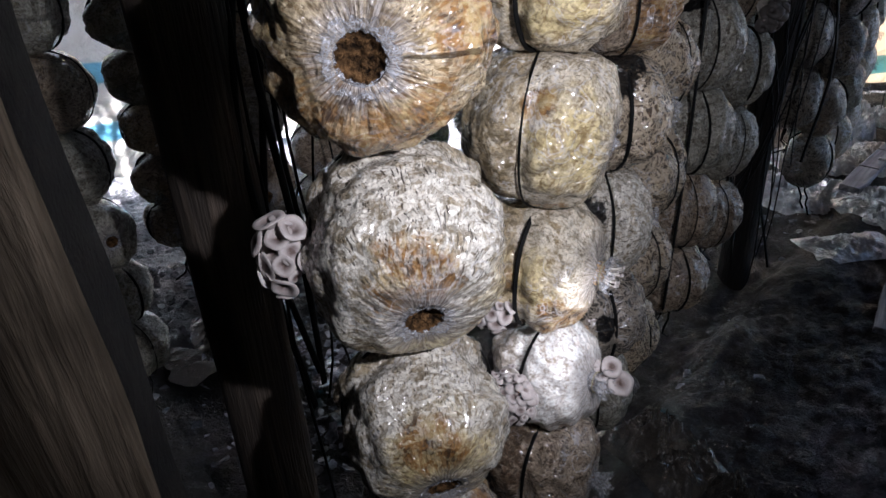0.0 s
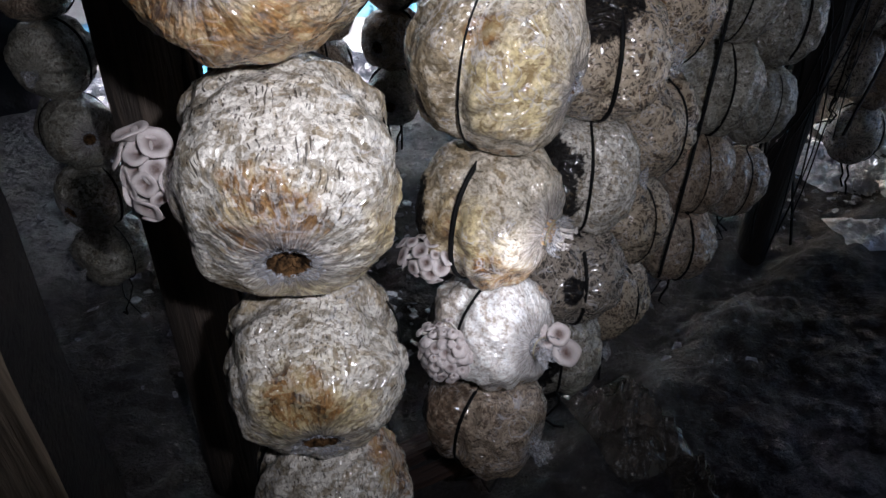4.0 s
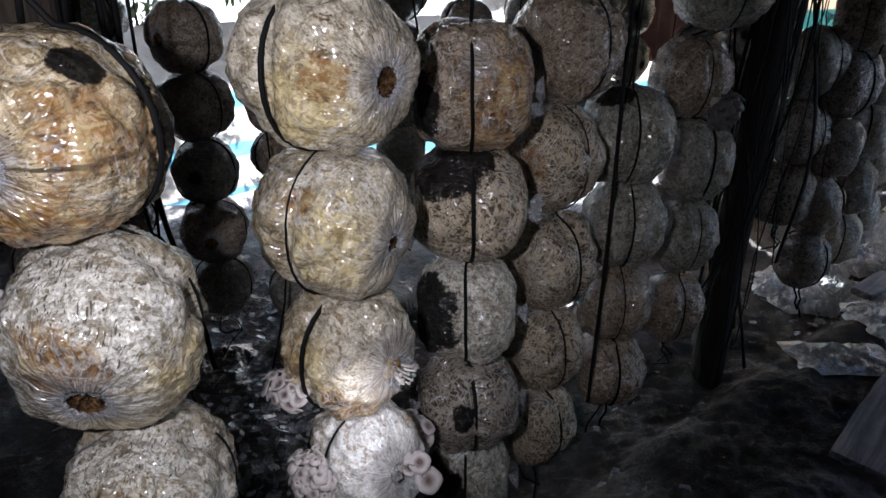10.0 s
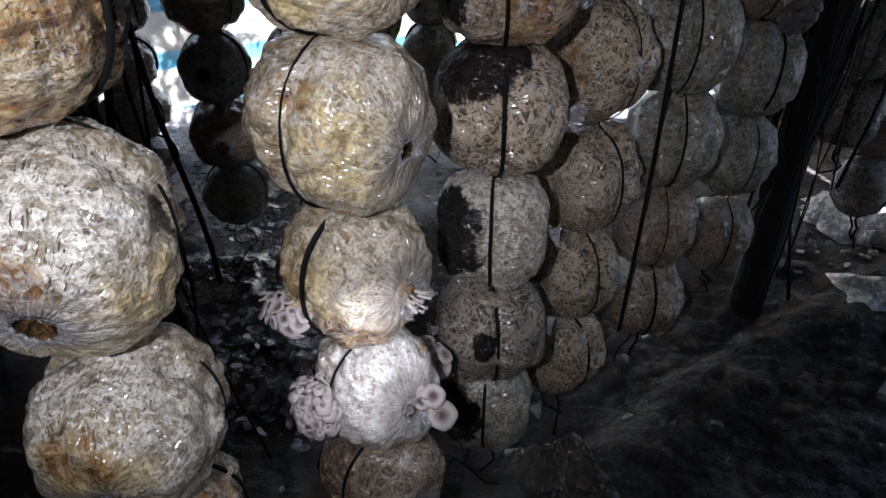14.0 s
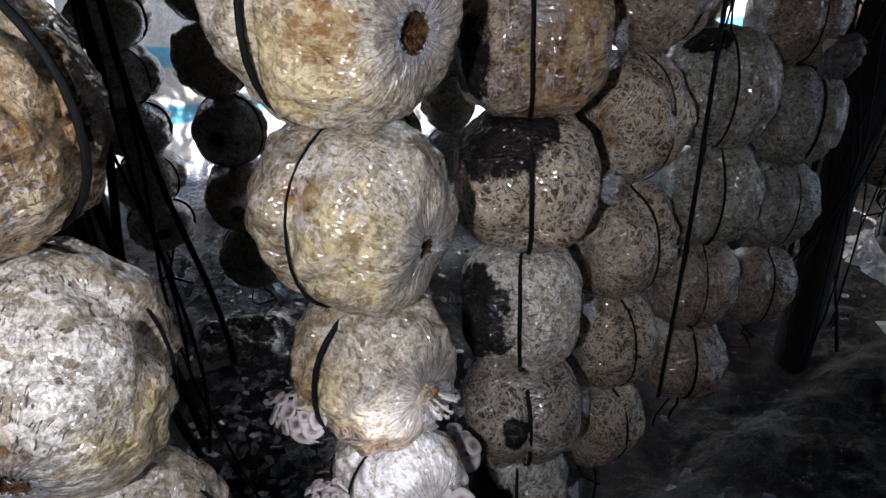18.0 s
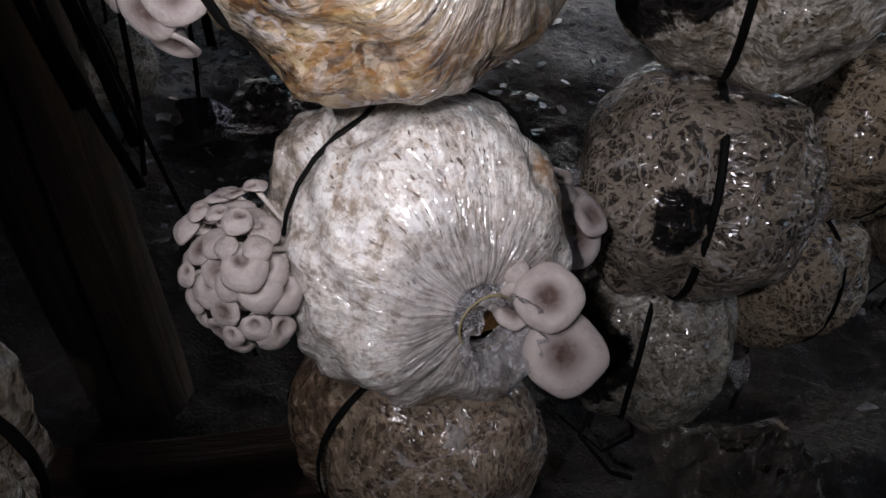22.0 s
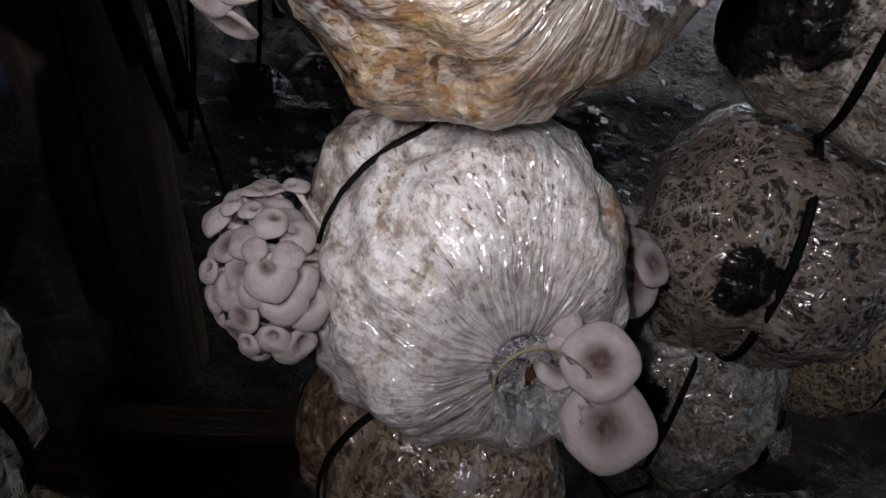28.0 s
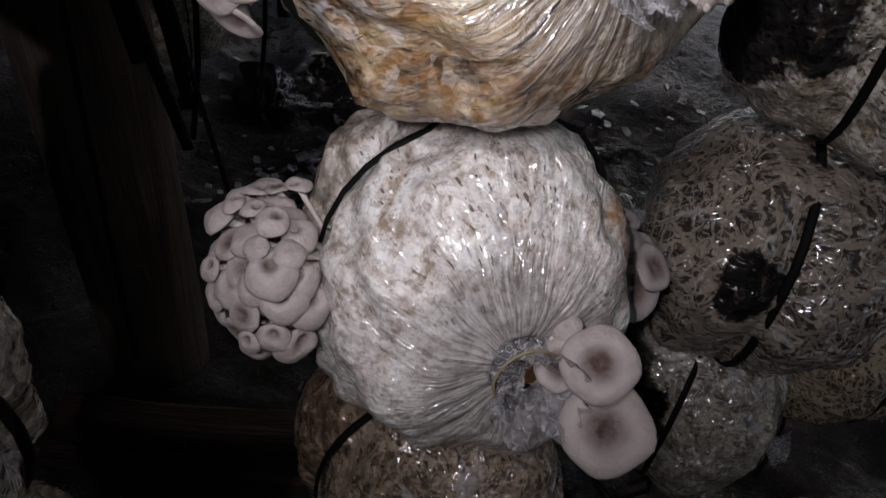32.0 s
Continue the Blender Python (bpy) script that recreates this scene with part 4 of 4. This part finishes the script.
def dome_of_caps(base, out, size, count, radius, kinds, seed, up=0.35, squash=(1, 1, 1)):
    """Caps spread like shingles over a lump that stands out from the base."""
    rnd = random.Random(seed)
    base, out = Vector(base), Vector(out).normalized()
    side = out.cross(Vector((0, 0, 1))).normalized()
    top = side.cross(out)
    caps = []
    for k in range(count):
        f = (k + 0.5) / count
        el = math.acos(1 - f * 1.15)
        az = k * 2.39996 + seed
        way = (out * math.cos(el) + (side * math.cos(az) + top * math.sin(az)) * math.sin(el)).normalized()
        c = base + out * size * 0.35
        c += side * way.dot(side) * size * squash[0] + out * way.dot(out) * size * squash[1] + top * way.dot(top) * size * squash[2]
        c += way * size * rnd.uniform(-0.2, 0.14)
        face = (way + Vector((0, 0, up)) + Vector((rnd.uniform(-0.2, 0.2), rnd.uniform(-0.2, 0.2), 0))).normalized()
        caps.append((c, radius * rnd.choice((0.7, 0.85, 0.95, 1.0, 1.1, 1.25)), face, rnd.choice(kinds)))
    return caps


mushroom_cluster((-0.145, 0.645, 0.985), dome_of_caps((-0.178, 0.628, 0.99), (-0.35, -0.92, 0.12), 0.036, 17, 0.0145, ["funnel", "funnel", "dish"], 1, 0.15, (0.85, 0.6, 1.3)), "cluster of pale grey trumpet mushrooms on the bag's side", 1)
mushroom_cluster((0.115, 0.875, 0.585), dome_of_caps((0.094, 0.868, 0.572), (-0.45, -0.85, 0.15), 0.045, 62, 0.0102, ["shell", "shell", "shell", "dome", "dish"], 2, 0.35, (1.05, 0.8, 1.1)), "dense cluster of grey oyster mushrooms on a white bag", 2)
mushroom_cluster((0.085, 0.893, 0.748), dome_of_caps((0.056, 0.878, 0.742), (-0.35, -0.92, 0.05), 0.037, 16, 0.0118, ["dish", "dish", "funnel"], 3, 0.5, (1.1, 0.6, 1.0)), "small grey mushroom cluster under the bag's flank", 3)
mushroom_cluster((0.225, 0.892, 0.578), [((0.262, 0.888, 0.602), 0.0195, (0.1, -0.65, 0.75), "dish"), ((0.278, 0.88, 0.573), 0.0235, (0.1, -0.62, 0.75), "dish"),
    ((0.243, 0.887, 0.586), 0.013, (-0.2, -0.7, 0.6), "funnel"), ((0.254, 0.893, 0.566), 0.016, (-0.1, -0.7, 0.5), "dish"), ((0.238, 0.9, 0.6), 0.008, (-0.1, -0.6, 0.8), "dome")],
    "group of large brown-grey oyster mushrooms at the bag's mouth", 4)
mushroom_cluster((0.2, 1.03, 0.53), dome_of_caps((0.21, 1.04, 0.53), (0.47, 0.88, 0.0), 0.038, 12, 0.02, ["shell", "dish"], 5, 0.9, (1.0, 0.6, 0.9)), "fresh beige oyster mushrooms behind a white bag", 5)
mushroom_cluster((0.86, 1.96, 1.0), dome_of_caps((0.885, 1.945, 0.98), (0.75, -0.55, -0.3), 0.05, 30, 0.02, ["old"], 6, 0.5, (1.0, 0.8, 1.0)), "dark old mushrooms on a brown bag", 6)


def young_pins(mouth, out, count, seed, label):
    rnd = random.Random(seed)
    mouth, out = Vector(mouth), Vector(out).normalized()
    thing = empty("young_mushrooms", mouth, label, "mushrooms", "oyster mushroom clusters")
    side = out.cross(Vector((0, 0, 1))).normalized()
    top = side.cross(out)
    for k in range(count):
        a, spread = k * 2.4, rnd.uniform(0.15, 0.6)
        way = (out + (side * math.cos(a) + top * (math.sin(a) - 0.45)) * spread).normalized()
        long = rnd.uniform(0.016, 0.027)
        start = (side * math.cos(a) + top * math.sin(a)) * 0.011
        path = [start + way * long * t + Vector((0, 0, 0.006 * t * t)) for t in np.linspace(0, 1, 6)]
        v, f = sweep(path, [0.0022, 0.0018, 0.0015, 0.0015, 0.0017, 0.002], 1, 12)
        mesh_object("stem", v, f, M_GILL, thing)
        head = new("cap", CAPS["dome"][k % 4])
        head.matrix_world = Matrix.Translation(mouth + path[-1]) @ way.to_track_quat("Z", "Y").to_matrix().to_4x4() @ Matrix.Scale(rnd.uniform(0.003, 0.0044), 4)
        head.parent, head.matrix_parent_inverse = thing, thing.matrix_world.inverted()
    return thing


young_pins((0.234, 0.882, 0.788), (0.88, -0.47, -0.2), 10, 3, "bunch of young grey mushrooms sprouting from the mouth")


# ---------------------------------------------------------------- loose straps, ropes
def loose_strap(x, y, z0, z1, seed, wide=0.0045, wander=0.03, label="loose black strap hanging from the roof"):
    pts = []
    n = 22
    for i in range(n):
        f = i / (n - 1)
        z = z1 + (z0 - z1) * f
        pts.append(Vector((wander * f * lump(f * 3, seed, 0, 1, seed) * 2, wander * f * lump(seed, f * 3, 0, 1, seed) * 2, z - z1)))
    v, f = sweep(pts, wide, 0.4, 6)
    return tagged(mesh_object("loose_strap", v, f, M_STRAP, at=Matrix.Translation((x, y, z1))), label, "strap", "loose straps")


rng = random.Random(11)
loose_strap(0.6, 1.6, 0.22, ROOF, 3, 0.0075, 0.01, "wide slack black strap before a string of bags")
for k in range(24):
    a = rng.uniform(0, 6.28)
    loose_strap(1.07 + 0.085 * math.cos(a), 2.2 + 0.075 * math.sin(a), rng.uniform(-0.04, 0.45), ROOF, 50 + k, rng.uniform(0.004, 0.01), 0.09, "black rope hanging along the dark post")
for k, (x, y) in enumerate([(2.35, 3.55), (2.4, 3.6), (2.3, 3.7), (1.75, 3.35), (2.0, 3.6), (-0.62, 1.5), (-0.35, 1.75), (0.0, 2.2), (-0.25, 2.45), (-0.3, 1.0), (-0.27, 1.06), (-0.2, 1.02), (0.3, 2.6), (0.9, 2.9), (1.0, 2.6)]):
    loose_strap(x, y, rng.uniform(0.05, 0.5), ROOF, 80 + k, rng.uniform(0.0025, 0.0045), 0.07)

for k in range(4):
    loose_strap(-0.315 + 0.012 * k + rng.uniform(-0.01, 0.01), 1.02 + rng.uniform(-0.04, 0.16), rng.uniform(0.1, 0.55), ROOF, 120 + k, rng.uniform(0.003, 0.0075), 0.05, "black strap in a slack bundle beside the post")


# ---------------------------------------------------------------- boards and litter on the floor
def board(name, a, b, wide, thick, z, material, label, seed, group=""):
    a, b = Vector((*a, 0)), Vector((*b, 0))
    d = b - a
    v, f = box_mesh(d.length, wide, thick, 0.012, seed, 18)
    m = Matrix.Translation(((a + b) / 2).to_2d().to_3d() + Vector((0, 0, z))) @ Matrix.Rotation(math.atan2(d.y, d.x), 4, "Z")
    return tagged(mesh_object(name, v, f, material, at=m, smooth=False), label, "board", group)


board("plank", (1.375, 1.635), (2.55, 3.25), 0.2, 0.03, 0.05, M_PLANK, "long grey plank lying along the aisle", 1)
for k in range(6):
    f = k / 6
    board("edging_board", (1.76 + 1.2 * f, 2.72 + 1.2 * f), (1.76 + 1.2 * f + 0.19, 2.72 + 1.2 * f + 0.19), 0.09, 0.03, 0.055, M_PLANK, "broken grey board edging the aisle", 10 + k, "edging boards")
board("plank", (-0.38, 0.86), (0.1, 1.2), 0.05, 0.06, -0.035, M_REDPLANK, "reddish board on the floor between posts", 30)
board("plank", (-0.36, 0.81), (0.14, 1.16), 0.04, 0.03, -0.05, M_REDPLANK, "thin reddish board on the floor between posts", 31)


def crumpled(x, y, sx, sy, high, turn, seed, label="crumpled sheet of clear plastic on the soil", material=None):
    nu, nv = 46, 38
    verts = []
    for j in range(nv):
        for i in range(nu):
            u, v = i / (nu - 1) - 0.5, j / (nv - 1) - 0.5
            edge = 1 + 0.16 * lump(u, v, 0, 3, seed)
            px, py = u * sx * edge, v * sy * edge
            ridge = 1 - abs(lump(px, py, 0, 16, seed)) * 3
            ridge2 = 1 - abs(lump(px, py, 1, 42, seed)) * 3
            fall = max(0.0, 1 - (2 * abs(u)) ** 3) * max(0.0, 1 - (2 * abs(v)) ** 3)
            verts.append((px, py, high * (0.12 + fall * (0.55 * max(0, ridge) + 0.3 * max(0, ridge2) + 0.15))))
    m = Matrix.Translation((x, y, ground_z(x, y))) @ Matrix.Rotation(radians(turn), 4, "Z")
    ob = mesh_object("plastic_sheet", verts, grid_faces(nu, nv, False), material or M_LITTER, at=m)
    return tagged(ob, label, "plastic sheet", "plastic litter")


crumpled(1.53, 2.25, 0.36, 0.2, 0.05, 8, 1)
crumpled(0.5, 1.2, 0.2, 0.28, 0.12, 30, 2, "dirty crumpled plastic bag at the aisle's edge", M_DIRTY)
crumpled(0.63, 1.08, 0.1, 0.12, 0.08, 10, 3, "dirty crumpled plastic bag at the aisle's edge", M_DIRTY)
crumpled(-0.75, 1.9, 0.35, 0.3, 0.05, 20, 40, "wet dirty plastic sheet on the soil", M_DIRTY)


def _puddle():
    verts = [(0, 0, 0)]
    for i in range(36):
        a = 2 * math.pi * i / 36
        r = 0.09 * (1 + 0.35 * math.sin(3 * a) + 0.3 * lump(math.cos(a), math.sin(a), 0, 3, 8))
        verts.append((math.cos(a) * r * 1.5, math.sin(a) * r, 0))
    n = Nodes("still_water")
    mat = n.done((0.02, 0.02, 0.022), 0.04, n.bump(n.noise(n.coords(vary=False), 30), 0.002), IOR=1.9)
    ob = mesh_object("puddle", verts, [(0, 1 + i, 1 + (i + 1) % 36) for i in range(36)], mat, at=Matrix.Translation((-0.86, 1.74, ground_z(-0.86, 1.74) + 0.012)))
    tagged(ob, "small puddle shining on the dark soil", "puddle", kind="structure")


_puddle()


def _chips():
    rnd = random.Random(4)
    verts, faces = [], []
    spots = [(-0.95, 2.35, 0.5, 520), (-0.5, 1.9, 0.45, 300), (-0.38, 1.55, 0.3, 320), (0.2, 2.3, 0.8, 200), (1.5, 2.7, 0.3, 60)]
    for x, y, spread, count in spots:
        for _ in range(count):
            cx, cy = rnd.gauss(x, spread * 0.5), rnd.gauss(y, spread * 0.5)
            s = rnd.uniform(0.006, 0.022)
            m = Matrix.Translation((cx, cy, ground_z(cx, cy) + s * 0.25)) @ Euler((rnd.uniform(-0.5, 0.5), rnd.uniform(-0.5, 0.5), rnd.uniform(0, 6.3))).to_matrix().to_4x4()
            k = len(verts)
            w = rnd.uniform(0.4, 0.9)
            for px, py in ((-1, -w), (0.2, -w * 1.2), (1, -w * 0.5), (0.8, w), (-0.7, w * 0.8)):
                for pz in (-0.12, 0.12):
                    verts.append(m @ Vector((px * s, py * s, pz * s)))
            faces += [(k + 1, k + 3, k + 5, k + 7, k + 9), (k + 8, k + 6, k + 4, k + 2, k)]
            faces += [(k + 2 * i, k + 2 * ((i + 1) % 5), k + 2 * ((i + 1) % 5) + 1, k + 2 * i + 1) for i in range(5)]
    return tagged(mesh_object("bark_chips", verts, faces, M_CHIP, smooth=False), "scattered dry bark chips and straw crumbs", "chips", kind="stuff")


def _clods():
    """Trodden clods and crumbs along the aisle."""
    rnd = random.Random(8)
    verts, faces = [], []
    for _ in range(2600):
        along, off = rnd.uniform(-0.3, 2.6), rnd.uniform(-0.1, 1.3)
        cx, cy = 0.45 + along * 0.7 + off * 0.72, 0.95 + along * 0.72 - off * 0.7
        s = rnd.choice((0.004, 0.006, 0.008, 0.012, 0.018, 0.026)) * rnd.uniform(0.7, 1.3)
        flat = rnd.uniform(0.25, 0.6)
        turn = rnd.uniform(0, 6.3)
        k = len(verts)
        z0 = ground_z(cx, cy)
        for ring, h in ((1.0, -0.2), (0.85, 0.45), (0.4, 0.95)):
            for i in range(7):
                a = turn + i * 0.8976
                r = s * ring * rnd.uniform(0.75, 1.25)
                verts.append((cx + math.cos(a) * r * 1.3, cy + math.sin(a) * r, z0 + s * flat * h * rnd.uniform(0.8, 1.2)))
        verts.append((cx, cy, z0 + s * flat))
        for row in (0, 7):
            faces += [(k + row + i, k + row + (i + 1) % 7, k + row + 7 + (i + 1) % 7, k + row + 7 + i) for i in range(7)]
        faces += [(k + 14 + i, k + 14 + (i + 1) % 7, k + 21) for i in range(7)]
    return tagged(mesh_object("soil_clods", verts, faces, M_SOIL), "dark trodden clods and crumbs of damp soil", "soil", kind="stuff")


_clods()
_chips()
v, f = box_mesh(0.9, 0.02, 1.0, 0.03, 6, 14)
tagged(mesh_object("hanging_cloth", v, f, M_REDWALL, at=pose(0.95, 3.75, 1.3, 0, 0, 15), smooth=False), "faded red cloth hanging behind the bags", "cloth")


# ---------------------------------------------------------------- outside, over the sheeting
def bush(x, y, z, wide, high, count, seed, label):
    """A shrub outside: a few bare stems and a crown of many small leaves."""
    rnd = random.Random(seed)
    thing = empty("shrub", (x, y, 0), label, "shrub", "shrubs outside")
    verts, faces = [], []
    for k in range(7):
        tip = Vector((rnd.uniform(-wide, wide) * 0.6, rnd.uniform(-0.3, 0.3), z + high * rnd.uniform(0.2, 0.9)))
        v, f = sweep([Vector((0.1 * math.sin(k), 0, 0)).lerp(tip, t) + Vector((0.05 * math.sin(5 * t + k), 0, 0)) for t in np.linspace(0, 1, 8)], [0.02 - 0.002 * i for i in range(8)], 1, 6)
        mesh_object("branch", v, f, M_DARKWOOD, thing)
    for _ in range(count):
        a, r = rnd.uniform(0, 6.28), math.sqrt(rnd.random())
        c = Vector((math.cos(a) * r * wide, rnd.uniform(-0.35, 0.35), z + high * (0.5 + 0.5 * math.sin(a) * r) + 0.15 * math.sin(7 * a)))
        m = Matrix.Translation(c) @ Euler((rnd.uniform(0.4, 2.2), rnd.uniform(-0.6, 0.6), rnd.uniform(0, 6.28))).to_matrix().to_4x4()
        s, k = rnd.uniform(0.03, 0.06), len(verts)
        verts += [m @ Vector(p) for p in ((0, -s, 0), (s * 0.4, -s * 0.2, 0.1 * s), (s * 0.3, s * 0.5, 0.1 * s), (0, s, 0), (-s * 0.3, s * 0.5, 0.1 * s), (-s * 0.4, -s * 0.2, 0.1 * s))]
        faces += [(k, k + 1, k + 2, k + 3), (k, k + 3, k + 4, k + 5)]
    mesh_object("crown", verts, faces, M_LEAF, thing)


bush(-2.6, 4.6, 0.9, 0.7, 0.9, 900, 1, "sunlit green shrub outside over the striped sheeting")
bush(-1.4, 5.2, 0.85, 0.6, 0.6, 500, 2, "sunlit green shrub outside over the striped sheeting")


def vine(x, y, z, seed, label):
    """A leafy runner hanging over the edge of the sheeting, dark against the light."""
    rnd = random.Random(seed)
    thing = empty("hanging_vine", (x, y, z), label, "vine", "vines over the sheeting")
    for k in range(3):
        drop = rnd.uniform(1.05, 1.4)
        pts = [Vector((0.1 * k + 0.08 * math.sin(4 * t + k + seed), 0.03 * math.sin(3 * t), -drop * t)) for t in np.linspace(0, 1, 18)]
        v, f = sweep(pts, 0.003, 1, 5)
        mesh_object("runner", v, f, M_DARKWOOD, thing)
        verts, faces = [], []
        for p in pts[6:]:
            for _ in range(3):
                m = Matrix.Translation(p + Vector((rnd.uniform(-0.03, 0.03), rnd.uniform(-0.02, 0.02), 0))) @ Euler((rnd.uniform(0.8, 2.0), rnd.uniform(-0.8, 0.8), rnd.uniform(0, 6.28))).to_matrix().to_4x4()
                s, q = rnd.uniform(0.018, 0.034), len(verts)
                verts += [m @ Vector(c) for c in ((0, -s, 0), (s * 0.5, -s * 0.2, 0.1 * s), (s * 0.3, s * 0.5, 0), (0, s, 0), (-s * 0.3, s * 0.5, 0), (-s * 0.5, -s * 0.2, 0.1 * s))]
                faces += [(q, q + 1, q + 2, q + 3), (q, q + 3, q + 4, q + 5)]
        mesh_object("leaves", verts, faces, M_LEAF, thing)


for k, (x, y) in enumerate(((-1.15, 3.3), (-1.5, 3.1), (0.1, 3.72), (0.35, 3.75), (-0.3, 3.6))):
    vine(x, y, ROOF, k + 3, "dark leafy runner hanging before the open side")


# earth bank and tumbled film under the far sheeting
def _bank():
    verts, nu, nv = [], 60, 12
    a, b = Vector((1.2, 4.3, 0)), Vector((4.4, 4.86, 0))
    for j in range(nv):
        f = j / (nv - 1)
        for i in range(nu):
            p = a.lerp(b, i / (nu - 1))
            verts.append((p.x, p.y - 0.25 + 0.5 * f, -0.05 + 0.16 * math.sin(f * math.pi) * (0.85 + 0.3 * lump(p.x, f, 0, 5, 3))))
    tagged(mesh_object("earth_bank", verts, grid_faces(nu, nv, False), M_THATCH), "low dark earth bank under the hanging sheeting", "bank", kind="structure")


_bank()


def film_wad(x, y, r, high, seed):
    """A tumbled wad of thin film: a low mound of sharp creases."""
    nu, nv = 40, 16
    verts = []
    for j in range(nv):
        f = j / (nv - 1)
        for i in range(nu):
            a = 2 * math.pi * i / nu
            cx, cy = math.cos(a) * f, math.sin(a) * f
            edge = r * (1 + 0.35 * lump(math.cos(a), math.sin(a), 0, 1.6, seed) + 0.12 * lump(math.cos(a), math.sin(a), 0, 6, seed))
            ridge = 1 - 2.6 * abs(lump(cx, cy, 0, 2.4, seed))
            fine = 1 - 2.6 * abs(lump(cx, cy, 1, 6.5, seed))
            z = high * ((1 - f ** 3) * (0.3 + 0.5 * ridge + 0.35 * fine) if f < 1 else -0.05)
            verts.append((cx * edge + 0.25 * r * lump(cx, cy, 3, 4, seed), cy * edge + 0.25 * r * lump(cx, cy, 5, 4, seed), z))
    faces = grid_faces(nu, nv)
    ob = mesh_object("film_wad", verts, faces, M_LITTER, at=Matrix.Translation((x, y, ground_z(x, y))), smooth=False)
    return tagged(ob, "tumbled wad of whitish plastic film on the soil", "plastic film", "plastic litter")


rng = random.Random(21)
for k in range(44):
    f = rng.random() ** 1.2
    side = rng.uniform(-0.05, 0.28) if k % 5 else rng.uniform(-0.32, -0.2)
    film_wad(1.58 + 1.15 * f - 0.7 * side, 2.72 + 1.15 * f + 0.7 * side, rng.uniform(0.06, 0.13), rng.uniform(0.03, 0.06) + 0.07 * f, 60 + k)
